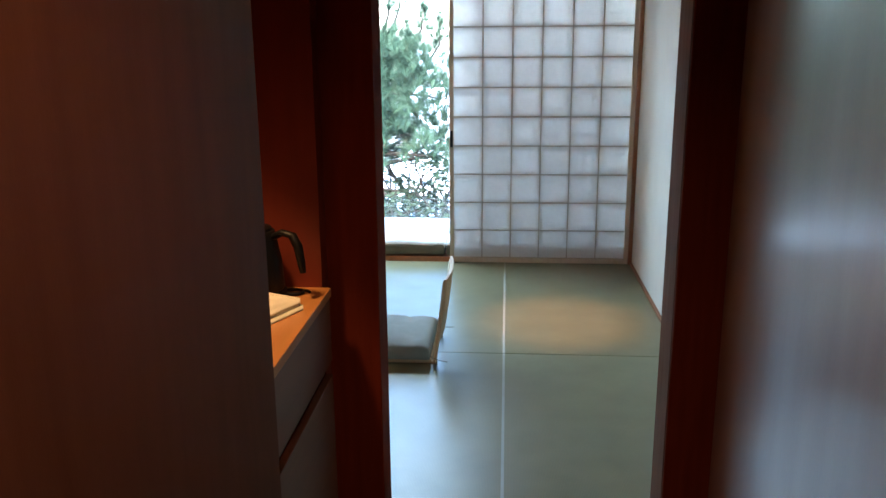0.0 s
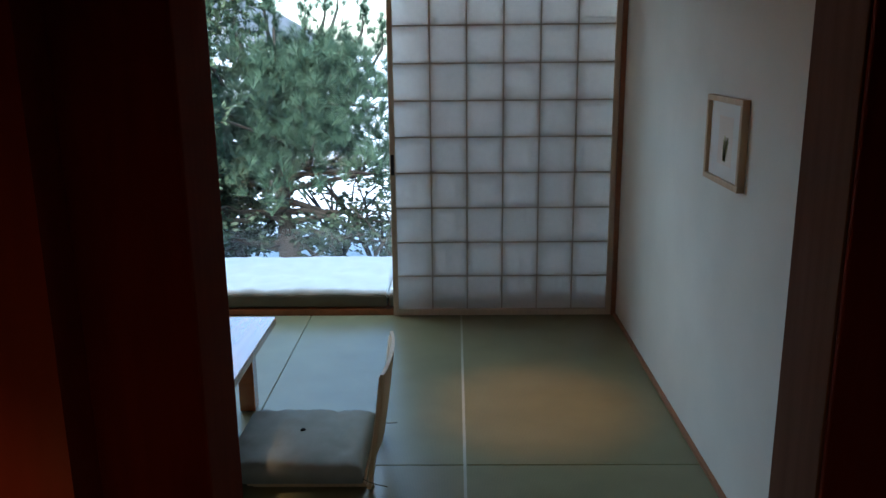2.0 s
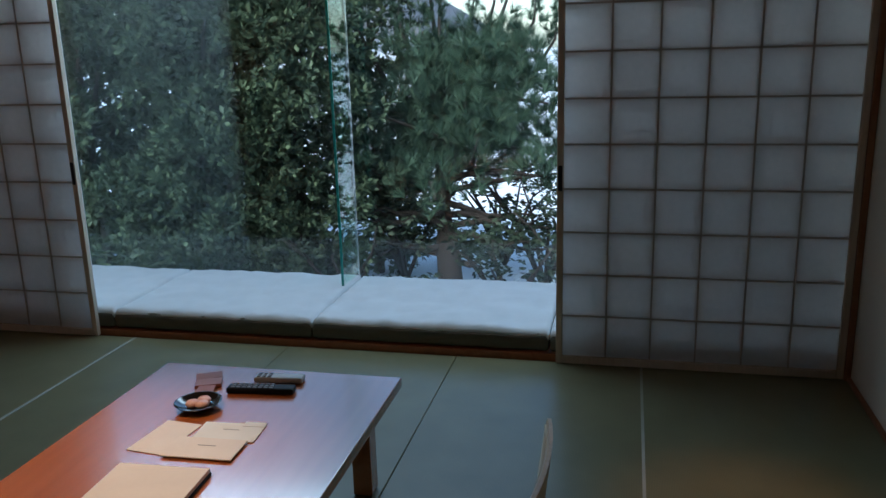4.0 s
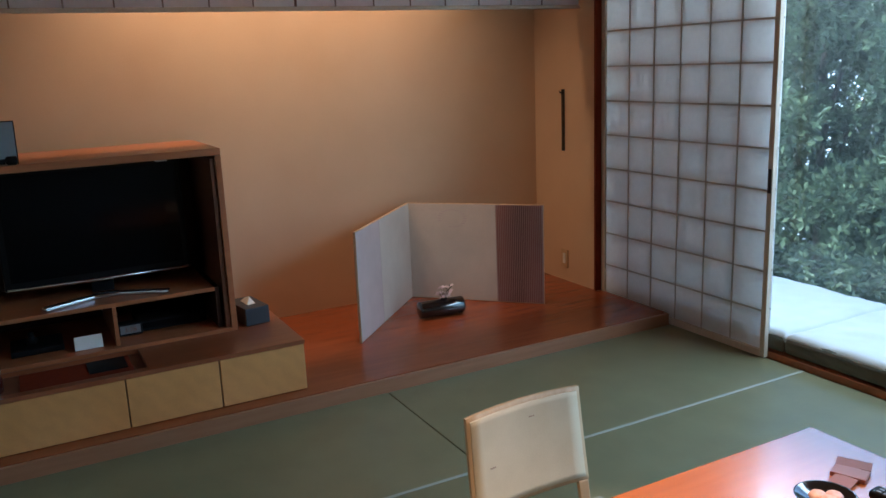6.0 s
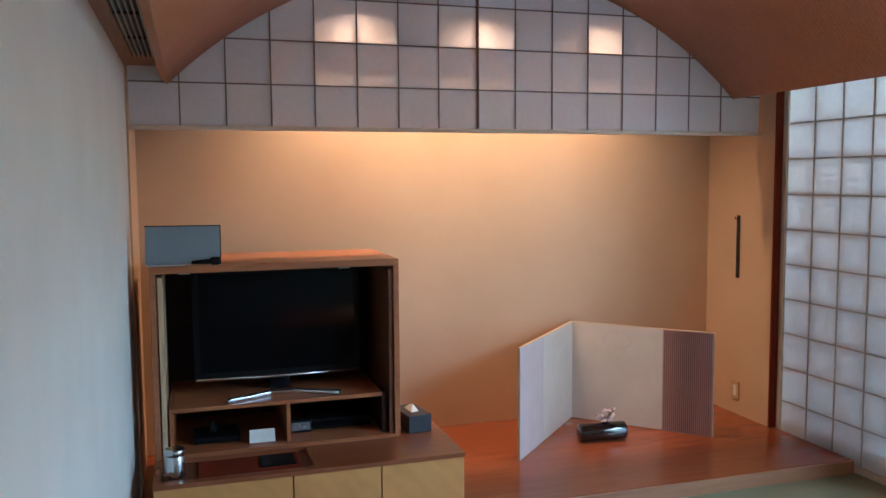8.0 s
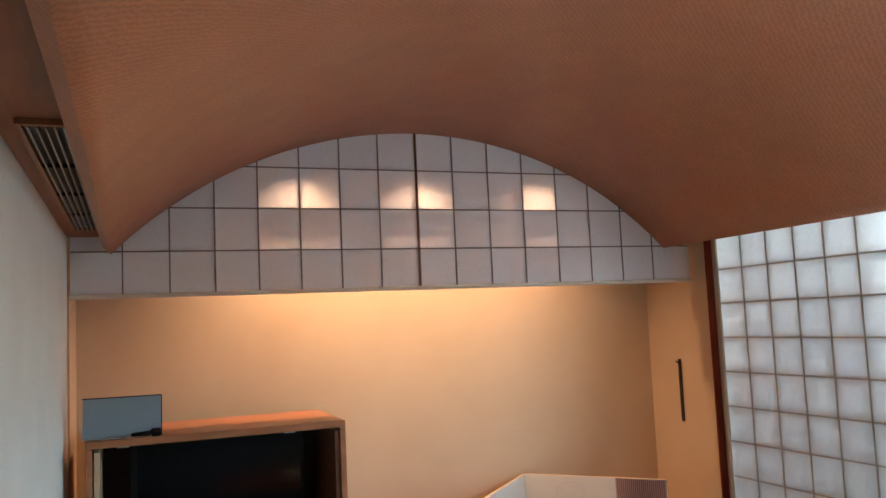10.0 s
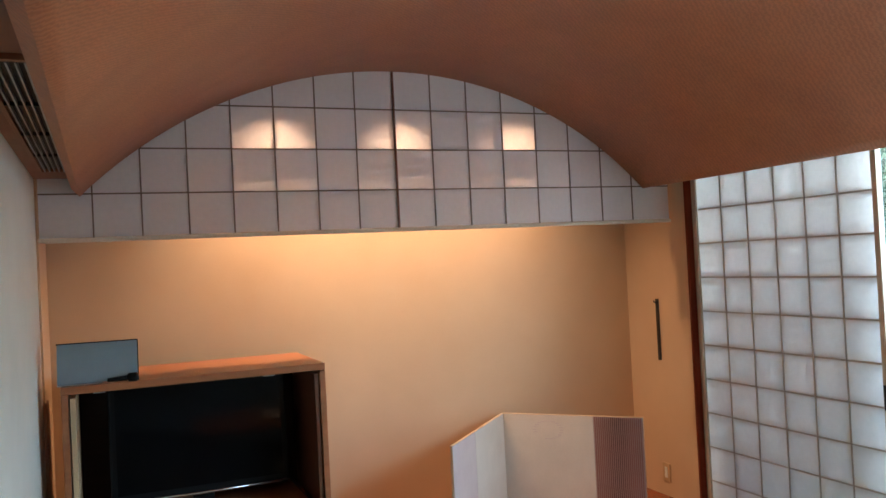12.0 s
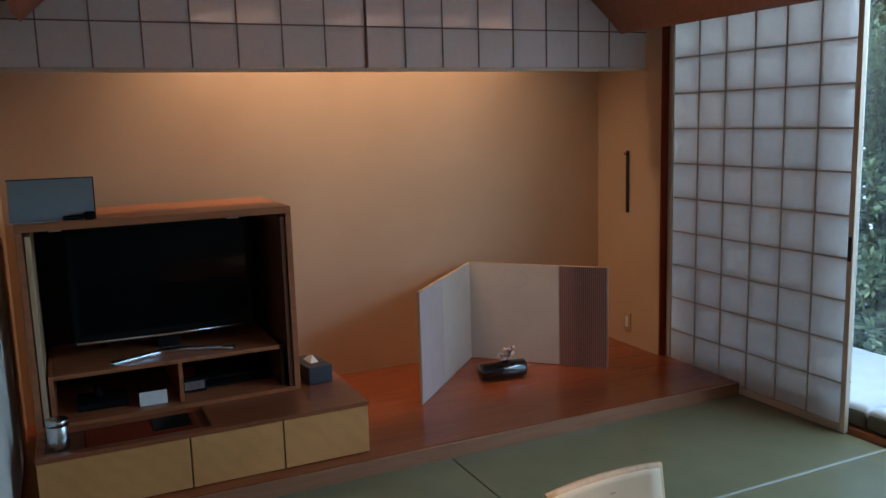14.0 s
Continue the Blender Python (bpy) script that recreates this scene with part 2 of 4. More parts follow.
def leaf_mat(name, a, b, share):
    m = mat(name, a, 0.55, dark=b, bump=0, spec=0.2)
    n, l = m.node_tree.nodes, m.node_tree.links
    bs = n["Principled BSDF"]
    geo, mx, old = n.new("ShaderNodeNewGeometry"), n.new("ShaderNodeMix"), bs.inputs["Base Color"].links[0].from_socket
    mx.data_type = "RGBA"
    mx.inputs[6].default_value, mx.inputs[7].default_value = (*b, 1), (*a, 1)
    l.new(geo.outputs["Random Per Island"], mx.inputs[0])
    l.new(mx.outputs[2], bs.inputs["Base Color"])
    t, ms = n.new("ShaderNodeBsdfTranslucent"), n.new("ShaderNodeMixShader")
    l.new(mx.outputs[2], t.inputs[0])
    ms.inputs[0].default_value = share
    l.new(bs.outputs[0], ms.inputs[1])
    l.new(t.outputs[0], ms.inputs[2])
    l.new(ms.outputs[0], n["Material Output"].inputs[0])
    return m


M_LEAF = leaf_mat("broad_leaves", (0.110, 0.145, 0.080), (0.012, 0.024, 0.014), 0.12)
# leaf green darkened until shrubs and pine sprays stand as silhouettes against the snow
M_LEAFSHADE = leaf_mat("silhouette_leaves", (0.050, 0.068, 0.040), (0.008, 0.015, 0.009), 0.1)
M_NEEDLE = leaf_mat("pine_needles", (0.085, 0.130, 0.075), (0.016, 0.040, 0.028), 0.12)
M_DRYLEAF = leaf_mat("dry_needles", (0.16, 0.09, 0.05), (0.07, 0.04, 0.025), 0.2)

# ---- mesh helpers ----


def box(bm, x0, x1, y0, y1, z0, z1, m=None):
    v = bmesh.ops.create_cube(bm, size=1.0)["verts"]
    t = Matrix.Translation(((x0 + x1) / 2, (y0 + y1) / 2, (z0 + z1) / 2)) @ Matrix.Diagonal((x1 - x0, y1 - y0, z1 - z0, 1))
    bmesh.ops.transform(bm, matrix=(m @ t) if m else t, verts=v)
    return v


def solid(*boxes, bevel=0.0, segments=2, m=None):
    bm = bmesh.new()
    for b in boxes:
        box(bm, *b, m=m)
    if bevel:
        bmesh.ops.bevel(bm, geom=bm.edges[:], offset=bevel, segments=segments, profile=0.5, affect="EDGES")
    return bm


def lathe(profile, segs=32, m=None):
    """Turns a profile of (radius, height) about z."""
    bm = bmesh.new()
    rings = []
    for r, z in profile:
        rings.append([bm.verts.new((r * math.cos(a), r * math.sin(a), z)) for a in (2 * math.pi * k / segs for k in range(segs))])
    for a, b in zip(rings, rings[1:]):
        for k in range(segs):
            bm.faces.new((a[k], a[(k + 1) % segs], b[(k + 1) % segs], b[k]))
    bm.faces.new(rings[0][::-1])
    bm.faces.new(rings[-1])
    if m:
        bmesh.ops.transform(bm, matrix=m, verts=bm.verts)
    for f in bm.faces:
        f.smooth = True
    return bm


def tube(points, radius, segs=8):
    """A round bar through points; radius may be a list, one for each."""
    bm = bmesh.new()
    pts = [Vector(p) for p in points]
    rads = radius if isinstance(radius, list) else [radius] * len(pts)
    rings = []
    for i, p in enumerate(pts):
        d = (pts[min(i + 1, len(pts) - 1)] - pts[max(i - 1, 0)]).normalized()
        q = d.to_track_quat("Z", "Y")
        rings.append([bm.verts.new(p + q @ Vector((rads[i] * math.cos(a), rads[i] * math.sin(a), 0))) for a in (2 * math.pi * k / segs for k in range(segs))])
    for a, b in zip(rings, rings[1:]):
        for k in range(segs):
            bm.faces.new((a[k], a[(k + 1) % segs], b[(k + 1) % segs], b[k])).smooth = True
    bm.faces.new(rings[0][::-1])
    bm.faces.new(rings[-1])
    return bm


def mesh_of(name, bm, material):
    me = bpy.data.meshes.new(name)
    bmesh.ops.recalc_face_normals(bm, faces=bm.faces[:])
    bm.to_mesh(me)
    bm.free()
    me.materials.append(material)
    return me


def part(name, bm, material, parent=None, label=""):
    ob = new(name, mesh_of(name, bm, material))
    ob.parent = parent
    return tagged(ob, label) if label else ob


def thing(name, at, label, category, group="", kind=""):
    ob = new(name)
    ob.matrix_world = at if isinstance(at, Matrix) else pose(*at)
    ob.empty_display_size = 0.1
    return tagged(ob, label, category, group, kind)


def structure(name, bm, material, label, category):
    return tagged(part(name, bm, material), label, category, kind="structure")


def smooth(ob):
    for p in ob.data.polygons:
        p.use_smooth = True
    return ob


# ---- structure ----
TOP = 2.95
structure("wall_east", solid((1.02, 1.14, 2.60, 7.35, -0.1, TOP)), M_WALL, "off-white textured plaster wall with a framed picture", "wall")
structure("wall_west", solid((-4.97, -4.85, 2.52, 6.36, -0.1, TOP)), M_ALCOVE, "ochre plaster back wall of the alcove", "wall")
structure("wall_south", solid((-4.34, -0.40, 2.52, 2.64, -0.1, TOP), (-0.40, 0.56, 2.54, 2.64, 2.08, TOP)), M_WALL, "off-white plaster wall beside the doorway", "wall")
structure("wall_alcove_side", solid((-4.85, -4.34, 2.52, 2.65, -0.1, TOP)), M_ALCOVE, "ochre plaster side wall of the alcove", "wall")
structure("wall_alcove_end", solid((-4.85, -4.185, 6.262, 6.36, -0.1, TOP)), M_ALCOVE, "ochre plaster end wall of the alcove", "wall")
structure("wall_entrance", solid((0.575, 1.02, 2.615, 2.77, -0.1, TOP)), M_WALL, "off-white plaster return beside the doorway", "wall")
structure("trim_entrance", solid((0.558, 0.574, 2.616, 2.772, -0.003, 2.079), bevel=0.002), M_LINING, "brown wooden lining board of the doorway", "trim")
structure("roof_slab", solid((-5.0, 1.2, 2.5, 7.4, TOP, TOP + 0.12)), M_SOFFIT, "closed slab above the room", "ceiling")
structure("wall_bay_west", solid((-4.31, -4.21, 6.36, 7.35, -0.1, TOP)), M_WALL, "plaster end wall of the window bay", "wall")
structure("wall_lintel", solid((-4.21, 1.02, 6.30, 6.40, 2.15, TOP - 0.01)), M_SOFFIT, "brown boarded lintel over the paper screens", "wall")


def vault():
    """Barrel vault along x, with a thick lower lip on both sides."""
    bm = bmesh.new()
    yc, zc, r, half, th = 4.435, 0.45, 2.27, 1.60, 0.05
    span = math.asin(half / r)
    rows = []
    for k in range(65):
        a = -span + 2 * span * k / 64
        rows.append([(yc + rr * math.sin(a), zc + rr * math.cos(a)) for rr in (r, r + th)])
    vs = [[[bm.verts.new((x, y, z)) for y, z in row] for x in (-4.31, 1.015)] for row in rows]
    for a, b in zip(vs, vs[1:]):
        for f in ((a[0][0], a[1][0], b[1][0], b[0][0]), (a[0][1], b[0][1], b[1][1], a[1][1]),
                  (a[0][0], b[0][0], b[0][1], a[0][1]), (a[1][0], a[1][1], b[1][1], b[1][0])):
            bm.faces.new(f).smooth = True
    for e in (vs[0], vs[-1]):
        bm.faces.new((e[0][0], e[0][1], e[1][1], e[1][0]))
    return bm


structure("ceiling", vault(), M_CEIL, "barrel-vaulted ceiling of reddish-brown woven veneer", "ceiling")
structure("ceiling_soffit_south", solid((-4.31, 1.015, 2.642, 2.84, 2.145, 2.175)), M_SOFFIT, "flat brown soffit strip with an air vent", "ceiling")
structure("ceiling_soffit_north", solid((-4.31, 1.015, 6.03, 6.298, 2.145, 2.175)), M_SOFFIT, "flat brown soffit strip over the paper screens", "ceiling")

# mats: long strips along y, joined by a cross seam
floor = structure("floor", solid((-3.56, 1.02, 2.64, 6.33, -0.12, -0.03), (-0.40, 0.56, 2.54, 2.64, -0.12, -0.004)), M_DARKWOOD, "tatami floor of green-brown woven rush mats", "floor")
XS = [0.09 - 0.912 * k for k in range(5)]
for x0, x1 in [(XS[0], 1.016)] + [(XS[k + 1], XS[k]) for k in range(4)]:
    for y0, y1 in ((2.645, 4.484), (4.484, 6.325)):
        part("tatami_mat", solid((x0 + 0.001, x1 - 0.001, y0 + 0.001, y1 - 0.001, -0.03, 0.0), bevel=0.003, segments=1), M_TATAMI, floor)
part("mat_border", solid((XS[0] - 0.006, XS[0] + 0.006, 2.65, 6.32, 0.0, 0.0016)), M_EDGE, floor, "pale cloth border between the mats")
part("mat_border", solid((XS[3] - 0.010, XS[3] + 0.006, 2.65, 6.32, 0.0, 0.0016)), M_EDGE, floor, "pale cloth border between the mats")
structure("post_window", solid((0.992, 1.018, 6.288, 6.335, 0.001, 2.144), bevel=0.002), M_NOSE, "slim brown wooden post where the paper screen meets the wall", "post")
structure("baseboard", solid((1.002, 1.019, 2.772, 6.29, 0.001, 0.018)), M_NOSE, "thin brown wooden wall base strip", "trim")

structure("alcove_dais", solid((-4.849, -3.575, 2.651, 6.261, -0.05, 0.07)), M_DAIS, "low alcove platform of polished red-brown wood", "floor")
structure("dais_trim", solid((-3.574, -3.555, 2.645, 6.297, -0.03, 0.069), bevel=0.003), M_NOSE, "pale worn front edge of the alcove platform", "trim")
structure("dais_trim_end", solid((-4.18, -3.576, 6.263, 6.298, -0.03, 0.069)), M_DAIS, "wooden end strip of the alcove platform", "trim")
structure("post_alcove", solid((-4.20, -4.183, 6.254, 6.30, 0.07, 2.144), bevel=0.002), M_DARKWOOD, "slim dark wooden post beside the paper screen", "post")

# window bay
structure("window_sill", solid((-4.21, 1.019, 6.332, 7.32, -0.1, 0.035), bevel=0.003), M_CAB, "wide brown wooden sill under the bench cushions", "sill")
win = tagged(new("window_1"), "frameless glass window with a glass fin onto a garden", "window", kind="structure")
for x0, x1 in ((-4.2, -1.648), (-1.640, 1.018)):
    g = part("pane", solid((x0, x1, 7.245, 7.257, 0.036, 2.94)), M_GLASS, win)
    g.visible_shadow = False
g = part("glass_fin", solid((-1.650, -1.638, 6.955, 7.240, 0.145, 2.94)), M_FIN, win, "clear upright glass fin")
g.visible_shadow = False
part("fin_edge", solid((-1.651, -1.637, 6.949, 6.955, 0.145, 2.94)), M_FINEDGE, win, "green polished glass edge")
part("joint", solid((-1.648, -1.640, 7.243, 7.259, 0.036, 2.94)), M_ALU, win, "grey sealing joint")
part("window_frame", solid((-4.2, 1.018, 7.235, 7.268, 0.0355, 0.06)), M_DARKMETAL, win, "dark lower metal rail")
g = part("second_pane", solid((-4.18, -2.40, 7.285, 7.291, 0.06, 2.93)), M_SCREENMESH, win, "hazy outer sliding pane")
g.visible_shadow = False


def cushion_bm(x0, x1, y0, y1, z0, z1, puff, seed):
    """A soft slab with rounded rims, a puffed top and creases."""
    bm = bmesh.new()
    nx, ny = 28, 16
    def zz(u, v, up):
        e = min(u, 1 - u, 1.0) * (x1 - x0)
        g = min(v, 1 - v, 1.0) * (y1 - y0)
        d = min(e, g)
        rim = math.sqrt(max(0.0, 1 - (1 - min(d / 0.035, 1)) ** 2))
        if not up:
            return z0 + 0.012 * (1 - rim)
        crease = noise.noise(Vector((u * 7 + seed, v * 3.2, seed))) * 0.009 + abs(noise.noise(Vector((u * 16 + v * 9, v * 5 - u * 4, seed + 7)))) * -0.016
        return z1 - 0.03 * (1 - rim) + puff * math.sin(math.pi * u) ** 0.5 * math.sin(math.pi * v) ** 0.5 + crease * rim
    def grid(up):
        us = [0, .008, .02, .04] + [.04 + .92 * k / nx for k in range(1, nx)] + [.96, .98, .992, 1]
        vs_ = [0, .015, .04, .07] + [.07 + .86 * k / ny for k in range(1, ny)] + [.93, .96, .985, 1]
        return [[bm.verts.new((x0 + u * (x1 - x0), y0 + v * (y1 - y0), zz(u, v, up))) for v in vs_] for u in us]
    t, b = grid(True), grid(False)
    for g, flip in ((t, False), (b, True)):
        for i in range(len(g) - 1):
            for j in range(len(g[0]) - 1):
                q = (g[i][j], g[i + 1][j], g[i + 1][j + 1], g[i][j + 1])
                bm.faces.new(q[::-1] if flip else q).smooth = True
    def rim_of(g):
        return g[0] + [r[-1] for r in g[1:]] + g[-1][-2::-1] + [r[0] for r in g[-2:0:-1]]
    a, c = rim_of(t), rim_of(b)
    for k in range(len(a)):
        bm.faces.new((a[k], a[(k + 1) % len(a)], c[(k + 1) % len(a)], c[k])).smooth = True
    return bm


for k, (x0, x1) in enumerate(((-4.15, -2.795), (-2.79, -1.615), (-1.61, -0.36))):
    c = thing("bench_cushion", (0, 0, 0), "flat pale grey bench cushion with creased cloth on the window sill", "cushion", "window bench cushions")
    part("top_cover", cushion_bm(x0, x1, 6.36, 7.22, 0.085, 0.150, 0.006, 3.1 * k), M_CUSH, c)
    part("side_band", cushion_bm(x0 + 0.004, x1 - 0.004, 6.352, 7.215, 0.036, 0.135, 0.0, 9.0 + k), M_CUSHSHADE, c, "olive side band with its shade in the colour")
c = thing("bench_cushion", (0, 0, 0), "flat pale grey bench cushion behind the paper screen", "cushion", "window bench cushions")
part("top_cover", cushion_bm(-0.355, 0.98, 6.36, 7.22, 0.085, 0.150, 0.006, 17.0), M_CUSH, c)
part("side_band", cushion_bm(-0.351, 0.976, 6.352, 7.215, 0.036, 0.135, 0.0, 19.0), M_CUSHSHADE, c, "olive side band with its shade in the colour")

# ---- paper screens ----
PITCH, ROW1 = 0.2083, 0.247


def shoji(x_left, label, pull_x):
    s = thing("shoji_screen", (0, 0, 0), label, "paper screen", "paper screens before the window")
    w, y0, y1, h = 1.31, 6.301, 6.329, 2.143
    for x in (x_left, x_left + w - 0.03):
        part("stile", solid((x, x + 0.03, y0, y1, 0.003, h), bevel=0.002), M_STILE, s)
    part("bottom_rail", solid((x_left + 0.031, x_left + w - 0.031, y0, y1, 0.003, 0.040), bevel=0.002), M_STILE, s)
    xs = [x_left + 0.03 + k * PITCH for k in range(7)]
    zs = [0.042] + [ROW1 + 0.2075 * k for k in range(10)]
    for x in xs[1:-1]:
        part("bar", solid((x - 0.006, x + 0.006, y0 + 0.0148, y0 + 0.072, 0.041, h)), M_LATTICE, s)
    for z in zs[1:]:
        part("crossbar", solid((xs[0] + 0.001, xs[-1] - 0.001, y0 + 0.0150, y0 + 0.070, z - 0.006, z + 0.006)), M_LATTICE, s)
    for x in xs[1:-1]:
        part("front_bar", solid((x - 0.0038, x + 0.0038, y0 + 0.0100, y0 + 0.0132, 0.041, h)), M_KUMIKO, s)
    for z in zs[1:]:
        part("front_crossbar", solid((xs[0] + 0.001, xs[-1] - 0.001, y0 + 0.0105, y0 + 0.0130, z - 0.0038, z + 0.0038)), M_KUMIKO, s)
    for a, b in zip(xs, xs[1:]):
        for c0, d in zip(zs, zs[1:] + [h]):
            part("paper_pane", solid((a + 0.0005, b - 0.0005, y0 + 0.0135, y0 + 0.0145, c0, d - 0.0005)), M_PAPER, s)
    part("back_paper", solid((xs[0] + 0.001, xs[-1] - 0.001, y0 + 0.0725, y0 + 0.0735, 0.042, h)), M_PAPER, s, "second paper layer behind the lattice")
    part("finger_pull", solid((pull_x - 0.010, pull_x + 0.010, y0 - 0.003, y0 + 0.002, 0.86, 0.98), bevel=0.002), M_DARKMETAL, s, "dark recessed finger pull")
    return s


shoji(-0.32, "white paper sliding screen with square wooden grid beside the wall", -0.305)
shoji(-4.182, "white paper sliding screen with square wooden grid by the alcove", -2.889)


def arch_lattice():
    s = thing("arch_screen", (0, 0, 0), "white paper grid panel under the vaulted ceiling, lit from behind", "paper screen")
    x0, x1 = -4.338, -4.314
    ys = [2.655] + [2.888 + 0.2194 * k for k in range(15)] + [6.235]
    zs = [1.868, 2.074, 2.293, 2.512, 2.731]
    part("bottom_rail", solid((x0, x1 + 0.004, 2.652, 6.238, 1.845, 1.866), bevel=0.002), M_STILE, s, "pale lower wooden rail")
    for y in ys[1:-1]:
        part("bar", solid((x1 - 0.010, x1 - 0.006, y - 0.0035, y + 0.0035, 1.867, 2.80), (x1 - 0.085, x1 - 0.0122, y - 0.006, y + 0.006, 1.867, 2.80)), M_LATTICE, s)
    part("centre_bar", solid((x1 - 0.009, x1, 4.424 - 0.0055, 4.424 + 0.0055, 1.867, 2.80)), M_CABIN, s, "dark joint between the two halves")
    for z in zs[1:]:
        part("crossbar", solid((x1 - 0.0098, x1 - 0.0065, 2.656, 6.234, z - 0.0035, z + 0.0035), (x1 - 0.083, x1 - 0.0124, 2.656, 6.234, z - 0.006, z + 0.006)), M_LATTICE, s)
    for a, b in zip(ys, ys[1:]):
        for c0, d in zip(zs, zs[1:] + [2.80]):
            part("paper_pane", solid((x1 - 0.012, x1 - 0.0105, a + 0.0005, b - 0.0005, c0, d - 0.0005)), M_LPAPER, s)


arch_lattice()

vent = thing("air_vent", (0, 0, 0), "long slatted air vent in the brown soffit", "vent")
VX0, VX1, VY0, VY1 = -3.93, -2.0, 2.690, 2.828
for x0, x1, y0, y1 in ((VX0, VX1, VY0, VY0 + 0.012), (VX0, VX1, VY1 - 0.012, VY1), (VX0, VX0 + 0.018, VY0 + 0.0125, VY1 - 0.0125), (VX1 - 0.018, VX1, VY0 + 0.0125, VY1 - 0.0125)):
    part("frame_bar", solid((x0, x1, y0, y1, 2.130, 2.1445), bevel=0.001, segments=1), M_SOFFIT, vent)
part("backing", solid((VX0 + 0.019, VX1 - 0.019, VY0 + 0.013, VY1 - 0.013, 2.1425, 2.1448)), M_BLACK, vent, "black opening")
for k in range(6):
    y = VY0 + 0.022 + 0.0185 * k
    part("slat", solid((VX0 + 0.019, VX1 - 0.019, y, y + 0.004, 2.128, 2.142)), M_ALU, vent, "metal slat")
for k in range(3):
    x = VX0 + 0.48 * (k + 1)
    part("brace", solid((x, x + 0.006, VY0 + 0.013, VY1 - 0.013, 2.129, 2.140)), M_DARKMETAL, vent)

# ---- hall ----
structure("floor_hall", solid((-1.05, 0.80, -0.85, 2.54, -0.12, -0.004)), M_HALL, "dark wooden hall floor", "floor")
structure("ceiling_hall", solid((-1.05, 0.80, -0.85, 2.54, 2.30, 2.40)), M_HALL, "dark hall ceiling", "ceiling")
structure("wall_hall_west", solid((-0.50, -0.365, -0.85, 1.889, -0.1, 2.30)), M_HALL, "dark veneered hall wall", "wall")
structure("wall_hall_east", solid((0.690, 0.80, -0.85, 2.60, -0.1, 2.30)), M_GLOSS, "glossy dark lacquered hall wall", "wall")
structure("wall_hall_back", solid((-0.50, 0.80, -0.97, -0.85, -0.1, 2.30)), M_HALL, "dark hall end wall", "wall")
structure("wall_niche_back", solid((-1.05, -0.93, 1.75, 2.54, -0.1, 2.30)), M_REDWOOD, "dark red-brown niche wall", "wall")
structure("wall_niche_side", solid((-0.93, -0.50, 1.75, 1.889, -0.1, 2.30)), M_REDWOOD, "dark red-brown niche wall", "wall")
structure("wall_niche_end", solid((-0.93, -0.392, 2.45, 2.53, -0.1, 2.30)), M_REDWOOD, "dark red-brown niche end panel", "wall")
structure("wall_niche_top", solid((-0.93, -0.366, 1.89, 2.449, 1.98, 2.30)), M_REDWOOD, "dark red-brown niche head", "wall")
door = tagged(new("door_1"), "dark red-brown wooden door frame, open", "door frame", kind="structure")
part("jamb", solid((-0.400, -0.252, 2.521, 2.66, -0.003, 2.08), bevel=0.004), M_DARKWOOD, door)
part("jamb", solid((0.560, 0.76, 2.601, 2.614, -0.003, 2.08), bevel=0.003), M_DARKWOOD, door)
part("head", solid((-0.40, 0.689, 2.525, 2.60, 2.081, 2.16), bevel=0.003), M_DARKWOOD, door)

# mini bar
bar = thing("mini_bar_cabinet", (0, 0, 0), "low brown cabinet with a flap front in the hall niche", "cabinet")
part("worktop", solid((-0.929, -0.368, 1.891, 2.448, 0.955, 0.98), bevel=0.002), M_COUNTER, bar, "orange-brown wooden top")
part("upper_front", solid((-0.392, -0.372, 1.892, 2.447, 0.775, 0.954), bevel=0.002), M_CABIN, bar)
part("shadow_gap", solid((-0.405, -0.393, 1.892, 2.447, 0.735, 0.775)), M_BLACK, bar, "black grip gap")
part("door", solid((-0.392, -0.372, 1.892, 2.447, 0.0, 0.735), bevel=0.002), M_CABIN, bar)

ket = thing("electric_kettle", pose(-0.545, 2.365, 0.981, 0, 0, -12) @ Matrix.Diagonal((1, 1, 0.83, 1)), "matt black electric kettle on its base", "kettle")
part("base", lathe([(0.078, 0), (0.080, 0.006), (0.080, 0.016), (0.074, 0.020)]), M_KETTLE, ket)
part("body", lathe([(0.072, 0.021), (0.076, 0.03), (0.071, 0.11), (0.060, 0.185), (0.056, 0.205), (0.052, 0.208)]), M_KETTLE, ket)
part("lid", lathe([(0.051, 0.208), (0.048, 0.216), (0.02, 0.222), (0.008, 0.224), (0.008, 0.234), (0.002, 0.236)]), M_KETTLE, ket)
part("handle", tube([(0.058, 0, 0.19), (0.085, 0, 0.205), (0.112, 0, 0.198), (0.126, 0, 0.165), (0.132, 0, 0.12), (0.136, 0, 0.085)], [0.010, 0.011, 0.012, 0.012, 0.011, 0.008]), M_KETTLE, ket)
part("spout", solid((-0.082, -0.05, -0.018, 0.018, 0.165, 0.200), bevel=0.008), M_KETTLE, ket)
tw = thing("folded_towel", (-0.505, 2.20, 0.981, 0, 0, -24), "cream folded cloth on the counter", "towel")
part("lower_fold", cushion_bm(-0.075, 0.075, -0.10, 0.10, 0.0, 0.020, 0.003, 2.0), M_WHITE, tw)
part("upper_fold", cushion_bm(-0.072, 0.070, -0.096, 0.096, 0.018, 0.036, 0.003, 5.0), M_WHITE, tw)
cord = thing("coiled_cord", (-0.42, 2.385, 0.981), "dark cord end lying on the counter", "cord")
part("loop", tube([(-0.03 + 0.04 * math.cos(a) * (1 - a / 16), 0.02 * math.sin(a), 0.005) for a in [k * 0.5 for k in range(16)]], 0.004), M_BLACK, cord)

